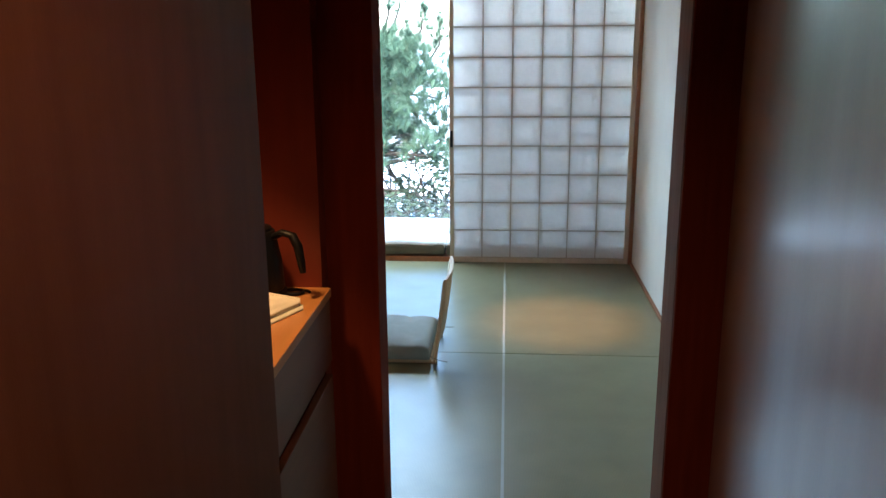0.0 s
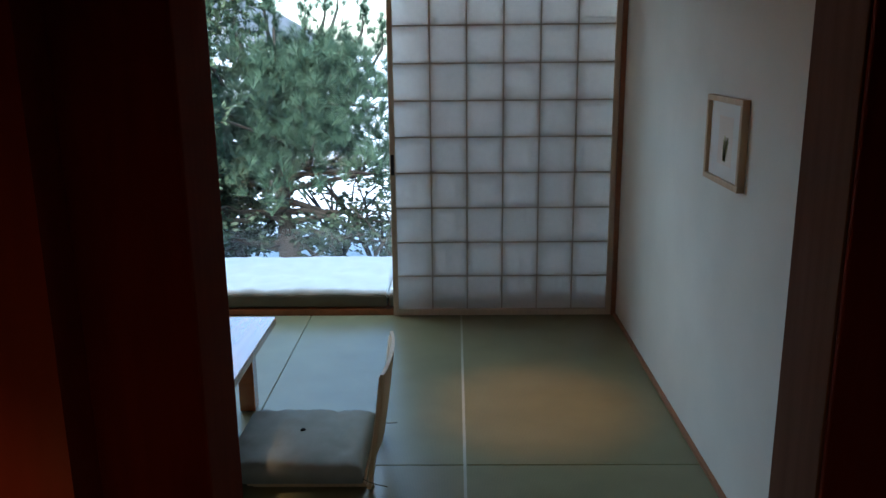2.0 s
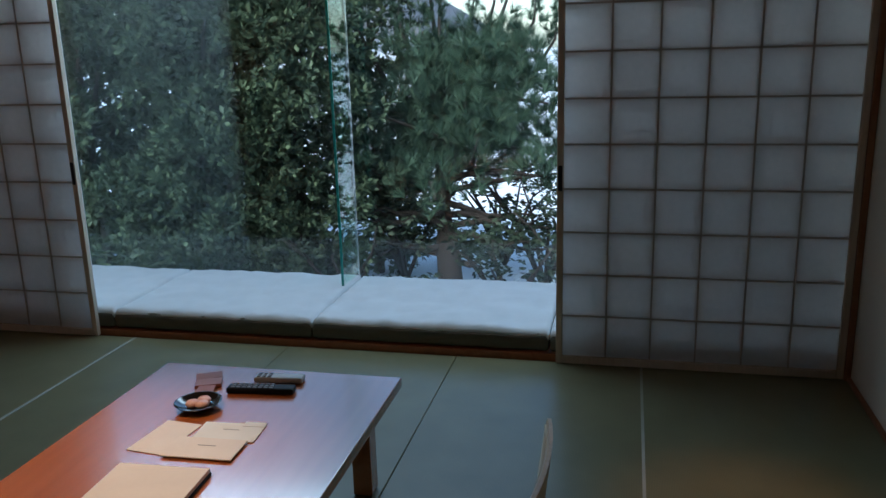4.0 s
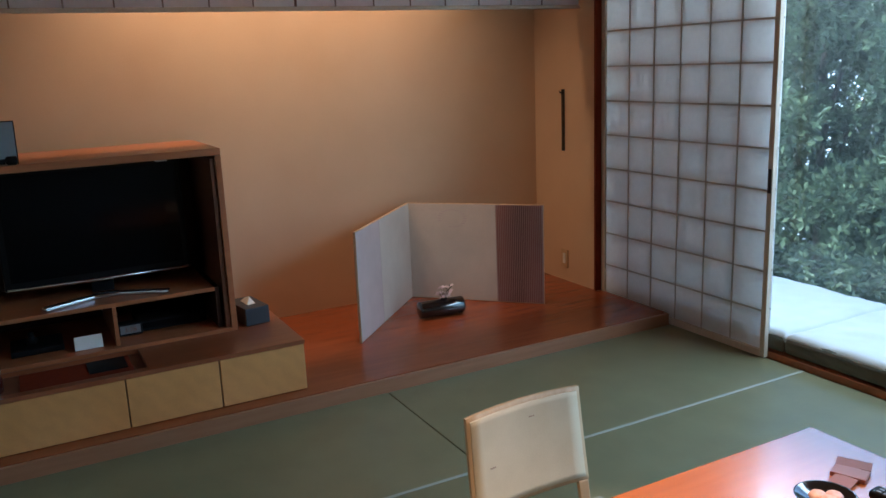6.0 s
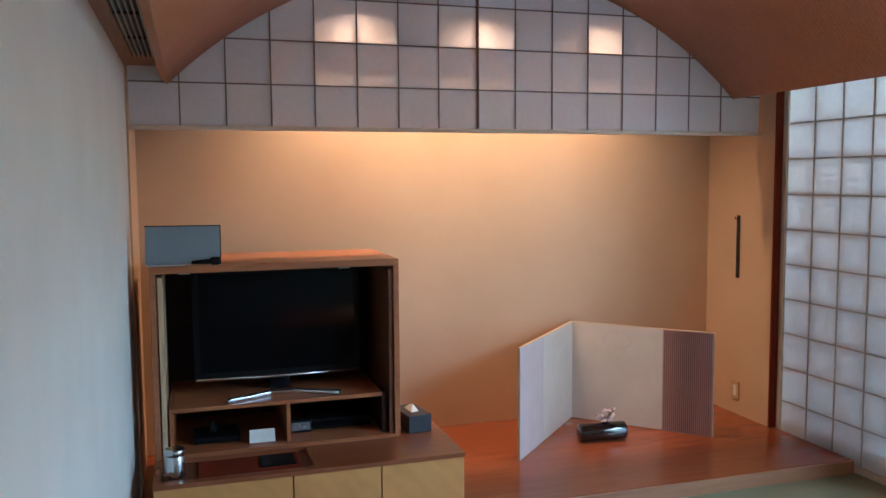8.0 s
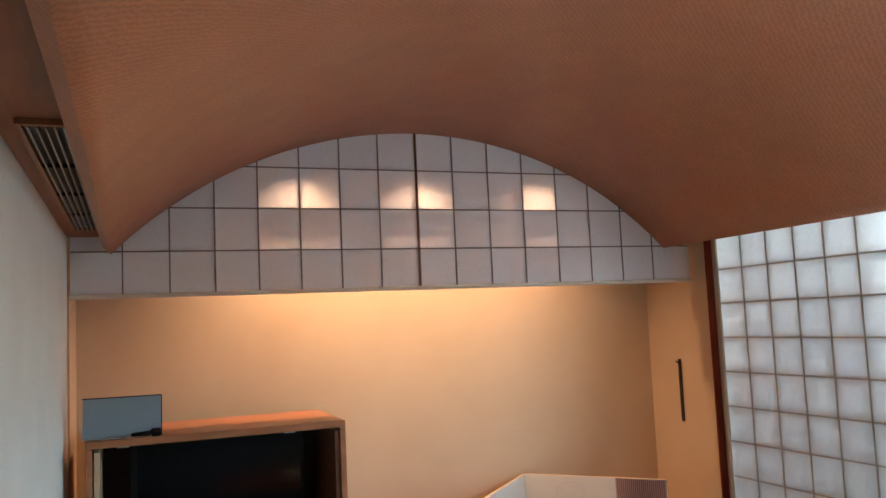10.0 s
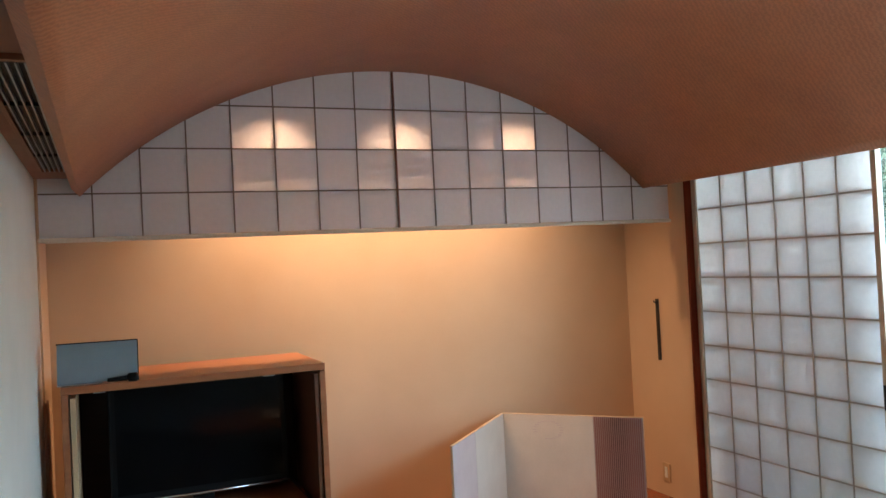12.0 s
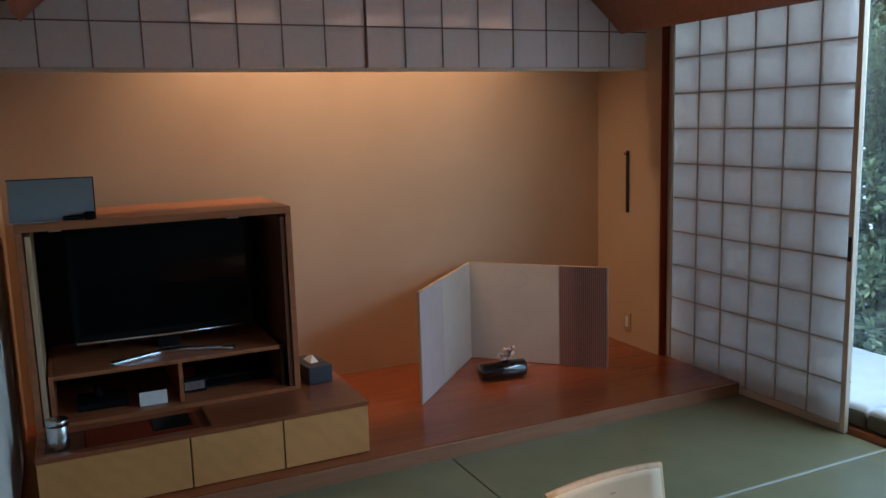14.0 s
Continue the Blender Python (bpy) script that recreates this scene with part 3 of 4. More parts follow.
# ---- picture ----
pic = thing("framed_picture", (1.019, 4.475, 1.255), "pale wooden frame with a small botanical print on a white mat", "picture")
for y0, y1, z0, z1 in ((-0.19, 0.19, 0.133, 0.153), (-0.19, 0.19, -0.153, -0.133), (-0.19, -0.17, -0.1325, 0.1325), (0.17, 0.19, -0.1325, 0.1325)):
    part("frame_bar", solid((-0.026, 0, y0, y1, z0, z1), bevel=0.002), M_LIGHTWOOD, pic)
part("mat_board", solid((-0.012, -0.004, -0.17, 0.17, -0.133, 0.133)), M_WHITE, pic, "white mat")
part("print", solid((-0.0125, -0.0121, -0.075, 0.075, -0.085, 0.085)), M_PAPERWARM, pic, "pale print")
bmp = bmesh.new()
rp = random.Random(4)
for k in range(16):
    a = radians(60 + 60 * rp.random())
    ln = 0.05 + 0.05 * rp.random()
    y, z = (rp.random() - 0.5) * 0.03, -0.07
    box(bmp, -0.0134, -0.0128, -0.004, 0.004, 0, ln, m=Matrix.Translation((0, y, z)) @ Matrix.Rotation(a - math.pi / 2, 4, "X"))
part("drawing", bmp, M_ART, pic, "olive green plant drawing")

# ---- alcove furniture ----
chest = thing("low_chest", (0, 0, 0), "long low chest with three figured maple drawers on the platform", "chest")
part("body", solid((-4.55, -3.678, 2.735, 4.110, 0.071, 0.296), bevel=0.002), M_CABIN, chest)
part("top_board", solid((-3.98, -3.655, 3.42, 4.117, 0.297, 0.317), (-4.55, -3.98, 2.733, 4.117, 0.297, 0.317), (-3.70, -3.655, 2.733, 3.42, 0.297, 0.317), (-3.98, -3.70, 2.733, 2.765, 0.297, 0.317)), M_CHESTTOP, chest, "polished brown top with a sunken tray")
for y0, y1 in ((2.735, 3.316), (3.322, 3.714), (3.720, 4.114)):
    part("drawer_front", solid((-3.677, -3.660, y0, y1, 0.073, 0.295), bevel=0.002), M_DRAWER, chest, "golden figured maple drawer front")

cab = thing("television_cabinet", (0, 0, 0), "open brown wooden cabinet housing a television and a shelf", "cabinet")
XF, XB, CY0, CY1, CZ0, CZ1 = -3.985, -4.60, 2.733, 3.890, 0.318, 1.210
part("side_panel", solid((XB, XF, CY0, CY0 + 0.028, CZ0, CZ1 - 0.034), bevel=0.002), M_CAB, cab)
part("side_panel", solid((XB, XF, CY1 - 0.028, CY1, CZ0, CZ1 - 0.034), bevel=0.002), M_CAB, cab)
part("top_panel", solid((XB, XF, CY0, CY1, CZ1 - 0.033, CZ1), bevel=0.003), M_CAB, cab)
part("bottom_panel", solid((XB, XF, CY0 + 0.029, CY1 - 0.029, CZ0, CZ0 + 0.018)), M_CAB, cab)
part("back_panel", solid((XB, XB + 0.012, CY0 + 0.029, CY1 - 0.029, CZ0 + 0.019, CZ1 - 0.034)), M_CABSHADE, cab)
part("pocket_door", solid((XB + 0.1, XF - 0.004, CY0 + 0.034, CY0 + 0.056, CZ0 + 0.02, CZ1 - 0.05), bevel=0.002), M_LIGHTWOOD, cab, "door slid back into its pocket")
# coloured darker than its pale pair, for the shade on this side
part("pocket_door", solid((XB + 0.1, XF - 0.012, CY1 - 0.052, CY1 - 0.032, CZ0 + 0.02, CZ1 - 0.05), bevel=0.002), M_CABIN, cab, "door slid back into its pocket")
part("shelf", solid((XB + 0.013, XF - 0.035, CY0 + 0.085, CY1 - 0.085, 0.522, 0.542), bevel=0.002), M_CAB, cab)
part("shelf_side", solid((XB + 0.013, XF - 0.035, CY0 + 0.065, CY0 + 0.084, CZ0 + 0.019, 0.542)), M_CAB, cab)
# this side carries the inner shade in its colour; its pair stays plain
part("shelf_side", solid((XB + 0.013, XF - 0.035, CY1 - 0.084, CY1 - 0.065, CZ0 + 0.019, 0.542)), M_CABSHADE, cab)
part("divider", solid((XB + 0.013, XF - 0.035, 3.335, 3.352, CZ0 + 0.019, 0.521)), M_CAB, cab)
for y in (2.86, 3.60):
    part("hinge", solid((XF - 0.06, XF - 0.02, y, y + 0.05, CZ1 - 0.040, CZ1 - 0.034)), M_ALU, cab, "small metal hinge plate")

tv = thing("television", (-4.25, 3.33, 0.543), "black flat television on a silver v-shaped stand", "television")
part("casing", solid((-0.05, 0.0, -0.415, 0.415, 0.065, 0.615), bevel=0.008), M_BLACK, tv)
part("screen", solid((0.001, 0.004, -0.385, 0.385, 0.105, 0.595)), M_TVSCREEN, tv, "dark glossy switched-off screen")
part("lower_bar", tube([(0.012, -0.405, 0.075), (0.018, 0, 0.072), (0.012, 0.405, 0.075)], 0.008), M_SILVER, tv, "thin silver lower bar")
part("neck", solid((-0.04, -0.005, -0.05, 0.05, 0.006, 0.07), bevel=0.004), M_BLACK, tv)
for s in (-1, 1):
    part("foot", solid((-0.018, 0.018, 0.0, 0.25, 0.001, 0.018), bevel=0.004, m=pose(0.09, 0.045 * s, 0, 0, 0, (180 + 25) if s < 0 else -25)), M_SILVER, tv, "silver angled foot")
part("foot_bridge", solid((0.06, 0.115, -0.06, 0.06, 0.001, 0.019), bevel=0.004), M_SILVER, tv, "silver foot bridge")

pl = thing("video_player", (-4.30, 3.62, 0.338), "flat black video player on the lower shelf", "player")
part("case", solid((-0.14, 0.14, -0.16, 0.16, 0.004, 0.055), bevel=0.004), M_BLACK, pl)
part("front_strip", solid((0.1405, 0.143, -0.15, 0.15, 0.018, 0.045)), M_TVSCREEN, pl)
ck = thing("digital_clock", (-4.17, 3.415, 0.338), "small black digital clock showing the time", "clock")
part("case", solid((-0.03, 0.03, -0.055, 0.055, 0.0, 0.062), bevel=0.006), M_BLACK, ck)
part("display", solid((0.0305, 0.032, -0.046, 0.046, 0.012, 0.052)), M_KEY, ck, "grey display")
txt = bpy.data.curves.new("digits", "FONT")
txt.body, txt.size, txt.align_x, txt.align_y, txt.extrude = "3:26", 0.034, "CENTER", "CENTER", 0.0003
tob = new("digits", txt)
dg = bpy.context.evaluated_depsgraph_get()
tme = bpy.data.meshes.new_from_object(tob.evaluated_get(dg))
bpy.data.objects.remove(tob)
tme.materials.clear()
tme.materials.append(M_SILVER)
tob = new("digits", tme)
tob.parent = ck
tob.matrix_basis = Matrix.Translation((0.0328, 0, 0.032)) @ Euler((radians(90), 0, radians(90))).to_matrix().to_4x4()
cd = thing("white_card", (-4.06, 3.22, 0.338), "small white folded card on the lower shelf", "card")
part("front_leaf", solid((-0.001, 0.001, -0.06, 0.06, 0.0, 0.062), m=pose(0.012, 0, 0, 0, -12, 0)), M_WHITE, cd)
part("rear_leaf", solid((-0.001, 0.001, -0.06, 0.06, 0.0, 0.062), m=pose(-0.014, 0, 0, 0, 12, 0)), M_WHITE, cd)
dv = thing("set_top_box", (-4.2, 2.99, 0.338), "low black set-top box with a small aerial dish", "set-top box")
part("case", solid((-0.1, 0.1, -0.09, 0.13, 0.002, 0.03), bevel=0.004), M_BLACK, dv)
part("knob", lathe([(0.022, 0.031), (0.026, 0.045), (0.012, 0.065), (0.014, 0.08), (0.004, 0.085)]), M_BLACK, dv)
tray = thing("flat_tray", (-3.84, 3.09, 0.297), "dark flat tray in the sunken top of the chest", "tray")
part("plate", solid((-0.115, 0.115, -0.17, 0.28, 0.0, 0.008), bevel=0.003), M_DARKWOOD, tray)
part("lamp_base", solid((-0.10, 0.06, 0.10, 0.26, 0.009, 0.014), bevel=0.003), M_BLACK, tray)

can = thing("tea_caddy", (-3.752, 2.822, 0.318), "small brushed silver canister on the chest", "canister")
part("body", lathe([(0.041, 0), (0.043, 0.003), (0.043, 0.095), (0.041, 0.098)]), M_SILVER, can)
part("lid", lathe([(0.0435, 0.098), (0.0435, 0.118), (0.040, 0.124), (0.01, 0.125)]), M_SILVER, can)
part("cable", tube([(-0.02, -0.044, 0.02), (-0.02, -0.07, 0.045), (0.0, -0.082, 0.03), (0.0, -0.078, 0.006)], 0.0025), M_TWINE, can, "thin pale cord loop")

tis = thing("tissue_box", (-4.13, 3.985, 0.318, 0, 0, 8), "dark grey tissue box with a white tissue pulled up", "tissue box")
part("box", solid((-0.115, 0.115, -0.062, 0.062, 0.0, 0.088), bevel=0.003), M_SLATE, tis)
tb = bmesh.new()
tv0 = [tb.verts.new(p) for p in ((-0.05, -0.02, 0.089), (0.05, -0.022, 0.089), (0.045, 0.022, 0.089), (-0.045, 0.02, 0.089), (0.01, 0.004, 0.122), (-0.022, -0.004, 0.112))]
for f in ((0, 1, 4, 5), (1, 2, 4), (2, 3, 5, 4), (3, 0, 5), (3, 2, 1, 0)):
    tb.faces.new([tv0[k] for k in f])
part("tissue", tb, M_WHITE, tis, "white tissue")

sp = thing("acrylic_notice_stand", (-4.03, 2.882, 1.211, 0, 0, -6), "grey-blue upright acrylic panel on a black foot", "notice stand")
part("panel", solid((-0.003, 0.003, -0.165, 0.165, 0.006, 0.178), m=pose(0, 0, 0, 0, -9, 0)), M_GREYPANEL, sp)
part("rim", solid((-0.004, 0.004, -0.168, 0.168, 0.178, 0.183), m=pose(0, 0, 0, 0, -9, 0)), M_BLACK, sp)
part("rim", solid((-0.0035, 0.0035, 0.165, 0.169, 0.0, 0.178), m=pose(0, 0, 0, 0, -9, 0)), M_BLACK, sp)
part("foot", solid((-0.02, 0.035, -0.16, 0.02, 0.0, 0.006), bevel=0.002), M_SILVER, sp)
mic = thing("microphone", (-3.985, 2.98, 1.233), "small black handset lying on the cabinet", "handset")
part("grip", tube([(0, -0.06, -0.008), (0, 0.02, -0.006)], [0.008, 0.012]), M_BLACK, mic)
part("head", tube([(0, 0.02, -0.004), (0, 0.028, -0.003), (0, 0.06, -0.003), (0, 0.068, -0.004)], [0.010, 0.019, 0.019, 0.010]), M_BLACK, mic)


def leaf_panel(a, b, split, first, second, screen, z0=0.071, z1=0.694):
    """One leaf of the folding screen from the hinge a to its free end b."""
    a, b = Vector(a), Vector(b)
    d = b - a
    ang = math.degrees(math.atan2(d.y, d.x))
    m = pose(a.x, a.y, 0, 0, 0, ang)
    L = d.length
    lf = part("leaf", solid((0.004, L, -0.007, 0.007, z0, z1), bevel=0.0015, segments=1, m=m), M_LIGHTWOOD, screen)
    s = 1 if (m.to_3x3() @ Vector((0, 1, 0))).x > 0 else -1
    ya, yb = sorted((s * 0.0072, s * 0.0088))
    part("inner_cover", solid((0.006, L * split, ya, yb, z0 + 0.004, z1 - 0.004), m=m), first, lf)
    part("outer_cover", solid((L * split + 0.001, L - 0.002, ya, yb, z0 + 0.004, z1 - 0.004), m=m), second, lf)
    return m, L, s


screen = thing("folding_screen", (0, 0, 0), "two-leaf paper folding screen with mauve and russet end bands", "folding screen")
leaf_panel((-4.777, 5.215), (-4.112, 4.577), 0.60, M_WASHI, M_PINK, screen)
m2, L2, s2 = leaf_panel((-4.777, 5.215), (-4.136, 5.82), 0.66, M_WASHI, M_MAUVE, screen)
for k in range(24):
    x = L2 * 0.66 + 0.010 + k * (L2 * 0.34 - 0.016) / 24
    ya, yb = sorted((s2 * 0.0089, s2 * 0.0115))
    part("rib", solid((x, x + 0.0055, ya, yb, 0.076, 0.689), m=m2), M_STRIPE, screen, "russet cloth rib" if k == 0 else "")
mark = bmesh.new()
for k in range(22):
    a = k / 22 * 2 * math.pi
    if 3.6 < a < 4.4:
        continue
    q = (0.30 + 0.085 * math.cos(a), 0.60 + 0.055 * math.sin(a))
    ya, yb = sorted((s2 * 0.0089, s2 * 0.0092))
    box(mark, q[0] - 0.012, q[0] + 0.012, ya, yb, q[1] - 0.0022, q[1] + 0.0022, m=m2)
part("ink_drawing", mark, M_PINK, screen, "faint ink wash drawing")

vase = thing("cylinder_vase", (-4.30, 5.18, 0.071, 0, 0, 84), "black lacquered log-shaped vase holding small pale flowers", "vase")
part("body", lathe([(0.034, -0.142), (0.050, -0.139), (0.052, -0.131), (0.052, 0.131), (0.050, 0.139), (0.034, 0.142)], m=pose(0, 0, 0.052, 0, 90, 0)), M_LACQ, vase)
part("opening", lathe([(0.020, 0.0), (0.021, 0.006), (0.016, 0.008)], 20, pose(0.02, 0, 0.101)), M_BLACK, vase)
rf = random.Random(11)
for k in range(16):
    p = Vector((0.02 + rf.uniform(-0.045, 0.05), rf.uniform(-0.03, 0.03), 0.122 + rf.random() * 0.06))
    st = part("flower", tube([(0.02, 0, 0.102), ((p.x + 0.02) / 2, p.y / 2, (p.z + 0.09) / 2 + 0.004), p], 0.0015, 5), M_TWINE, vase)
    fb = bmesh.new()
    for j in range(5):
        mm = Matrix.Translation(p) @ Euler((rf.random(), rf.random(), j * 1.256)).to_matrix().to_4x4()
        vs = [fb.verts.new(mm @ Vector(q)) for q in ((0, 0, 0), (0.014, -0.009, 0.004), (0.024, 0, 0.006), (0.014, 0.009, 0.004))]
        fb.faces.new(vs)
    part("petals", fb, M_PETAL, st)
for k in range(3):
    fb = bmesh.new()
    mm = Matrix.Translation((0.03 + 0.02 * k, 0.01 * (k - 1), 0.14 + 0.01 * k)) @ Euler((0.3, -0.7, k * 2.1)).to_matrix().to_4x4()
    fb.faces.new([fb.verts.new(mm @ Vector(q)) for q in ((0, 0, 0), (0.015, -0.010, 0), (0.042, 0, 0.003), (0.015, 0.010, 0))])
    part("leaf", fb, M_LEAF, vase, "dark leaf")

hook = thing("wall_flower_hook", (-4.522, 6.261, 0), "slim black upright flower hook board on the plaster wall", "wall hook")
part("board", solid((-0.014, 0.014, -0.010, 0, 0.955, 1.355), bevel=0.003), M_LACQ, hook)
part("pin", tube([(0, -0.010, 1.33), (0, -0.03, 1.335), (0, -0.032, 1.345)], 0.004), M_BLACK, hook)
sk = thing("wall_socket", (-4.518, 6.261, 0.225), "wooden-rimmed wall socket plate low on the wall", "socket")
part("plate", solid((-0.036, 0.036, -0.007, 0, -0.06, 0.06), bevel=0.002), M_LIGHTWOOD, sk)
part("insert", solid((-0.014, 0.014, -0.010, -0.0072, -0.035, 0.035), bevel=0.001), M_WHITE, sk, "pale insert")

# ---- table ----
table = thing("low_table", (0, 0, 0), "low red-brown lacquered table on the mats", "table")
TX0, TX1, TY0, TY1, TZ = -1.665, -0.755, 3.56, 5.088, 0.41
part("tabletop", solid((TX0, TX1, TY0, TY1, TZ - 0.038, TZ), bevel=0.004), M_TABLE, table)
for x in (TX0 + 0.09, TX1 - 0.16):
    for y in (TY0 + 0.05, TY1 - 0.12):
        part("leg", solid((x, x + 0.07, y, y + 0.07, 0.0025, TZ - 0.039), bevel=0.004), M_TABLE, table)
part("apron", solid((TX0 + 0.17, TX1 - 0.17, TY1 - 0.10, TY1 - 0.075, TZ - 0.09, TZ - 0.039)), M_TABLE, table)
part("apron", solid((TX0 + 0.17, TX1 - 0.17, TY0 + 0.065, TY0 + 0.09, TZ - 0.09, TZ - 0.039)), M_TABLE, table)


def remote(at, rz, material, keys, L, label):
    r = thing("remote_control", (*at, 0, 0, rz), label, "remote control", "remote controls on the table")
    part("case", solid((-L / 2, L / 2, -0.024, 0.024, 0.0, 0.022), bevel=0.007), material, r)
    kb = solid((-0.01, 0.01, -0.003, 0.003, 0, 0.0025))
    kme = mesh_of("button", kb, M_KEY)
    for i in range(keys):
        for j in range(3):
            b = new("button", kme)
            b.parent = r
            b.matrix_basis = Matrix.Translation((-L * 0.40 + i * 0.019, -0.014 + 0.014 * j, 0.0222)) @ Matrix.Diagonal((0.6, 1.2, 1, 1))


remote((-1.195, 4.888, TZ + 0.001), 6, M_BLACK, 8, 0.235, "long black remote control with grey buttons on the table")
remote((-1.170, 4.985, TZ + 0.001), 6, M_REMOTE, 3, 0.175, "pale grey remote control on the table")

ash = thing("sweets_dish", (-1.345, 4.735, TZ + 0.001), "round black lacquer dish holding wrapped sweets", "dish")
part("dish", lathe([(0.044, 0.0), (0.050, 0.006), (0.068, 0.018), (0.077, 0.026), (0.073, 0.026), (0.061, 0.016), (0.033, 0.010), (0.004, 0.009)]), M_LACQ, ash)
for k, (x, y, a) in enumerate(((-0.012, -0.014, 20), (0.012, 0.016, 55), (0.020, -0.012, 110))):
    s = thing("wrapped_sweet", (-1.345 + x, 4.735 + y, TZ + 0.012, 0, 0, a), "small pink and white wrapped sweet in the dish", "sweet", "sweets in the dish")
    part("sweet", lathe([(0.004, 0), (0.020, 0.004), (0.024, 0.012), (0.018, 0.020), (0.004, 0.022)], 16), M_SWEET, s)
bx = thing("card_box", (-1.405, 4.915, TZ + 0.001, 0, 0, 22), "small dark red open card box on the table", "box")
part("base", solid((-0.045, 0.045, -0.03, 0.03, 0.0, 0.013), bevel=0.002), M_REDCARD, bx)
part("flap", solid((-0.045, 0.045, 0.0, 0.035, 0.0, 0.002), m=pose(0, 0.028, 0.011, 14, 0, 6)), M_REDCARD, bx)
part("flap", solid((-0.03, 0.03, -0.05, 0.0, 0.0, 0.002), m=pose(0, -0.03, 0.010, 10, 0, -12)), M_REDCARD, bx)


def leaflet(at, rz, w, h, t, material, label, lines=0, name="leaflet"):
    o = thing(name, (*at, 0, 0, rz), label, name.replace("_", " "), "papers on the table")
    part("sheet", solid((-w / 2, w / 2, -h / 2, h / 2, 0.0, t), bevel=min(0.001, t / 4), segments=1), material, o)
    for k in range(lines):
        part("print_bar", solid((-w * 0.12, w * 0.14, h * 0.10 - 0.012 * k, h * 0.10 + 0.003 - 0.012 * k, t, t + 0.0003)), M_INK, o)
    return o


leaflet((-1.345, 4.53, TZ + 0.001), -6, 0.125, 0.20, 0.002, M_PAPERWARM, "plain warm-white envelope on the table", 0, "envelope")
leaflet((-1.165, 4.592, TZ + 0.001), 4, 0.20, 0.118, 0.003, M_WHITE, "white card with a line of print on the table", 1, "card")
leaflet((-1.185, 4.475, TZ + 0.0055), 2, 0.22, 0.12, 0.004, M_PAPERWARM, "cream printed booklet under a folder", 1, "booklet")
leaflet((-1.105, 4.648, TZ + 0.0045), 4, 0.07, 0.03, 0.001, M_WHITE, "small white slip behind the card", 0, "paper_slip")
fo = leaflet((-1.225, 4.235, TZ + 0.010), 3, 0.27, 0.21, 0.012, M_PAPERWARM, "thick brown information folder on the table", 0, "folder")
part("cover_edge", solid((-0.137, 0.137, -0.107, 0.107, -0.0088, -0.0002), bevel=0.001, segments=1), M_BLACK, fo, "black lower cover")


def zaisu(at, rz, label, back_mat):
    """A legless floor chair: flat seat board, curved back board with a pad, and a square cushion. It faces +x."""
    z = thing("floor_chair", (*at, 0, 0, rz), label, "floor chair", "floor chairs at the table")
    def curved(y0, y1, x_off, t, h0, h1, crown=0.0):
        """A bent board between heights h0 and h1, hollow across its width; crown lifts the middle of its top edge."""
        bm = bmesh.new()
        rows, n = [], 10
        for k in range(17):
            row = []
            for dx in (0, t):
                for j in range(n + 1):
                    y = y0 + (y1 - y0) * j / n
                    v = y / 0.23
                    u = h0 + (h1 + crown * (1 - v * v) - h0) * k / 16
                    x = x_off - 0.02 * math.sin(u / 0.45 * 2.6) - 0.05 * (u / 0.45) ** 2 - 0.020 * (1 - v * v)
                    row.append(bm.verts.new((x + dx, y + 0.012 * (1 - u / 0.45) * v, u)))
            rows.append(row)
        m1 = n + 1
        for a, b in zip(rows, rows[1:]):
            for j in range(n):
                bm.faces.new((a[j], a[j + 1], b[j + 1], b[j])).smooth = True
                bm.faces.new((a[m1 + j], b[m1 + j], b[m1 + j + 1], a[m1 + j + 1])).smooth = True
            bm.faces.new((a[0], b[0], b[m1], a[m1]))
            bm.faces.new((a[n], a[m1 + n], b[m1 + n], b[n]))
        for r in (rows[0], rows[-1]):
            for j in range(n):
                bm.faces.new((r[j], r[j + 1], r[m1 + j + 1], r[m1 + j]))
        for e in bm.edges:
            e.smooth = len(e.link_faces) == 2 and e.calc_face_angle(0) < 0.8
        return bm
    part("seat_board", solid((-0.18, 0.26, -0.215, 0.215, 0.010, 0.024), bevel=0.004), M_LIGHTWOOD, z)
    part("backrest", curved(-0.23, 0.23, -0.20, 0.012, 0.125, 0.456, 0.004), M_LIGHTWOOD, z)
    part("back_pad", curved(-0.216, 0.216, -0.1875, 0.006, 0.140, 0.442, 0.003), back_mat, z, "cream upholstered back pad")
    for y in (-0.225, 0.190):
        part("post", curved(y, y + 0.035, -0.20, 0.014, 0.010, 0.1248), M_LIGHTWOOD, z)
    for y, h in ((0.02, 0.395), (-0.15, 0.27)):
        part("stitch_mark", curved(y, y + 0.022, -0.1802, 0.0008, h, h + 0.004), M_FOLDER, z, "small brown stitched mark")
    for s in (-1, 1):
        part("runner", solid((-0.21, 0.24, s * 0.19 - 0.012, s * 0.19 + 0.012, 0.0, 0.010)), M_LIGHTWOOD, z)
    return z


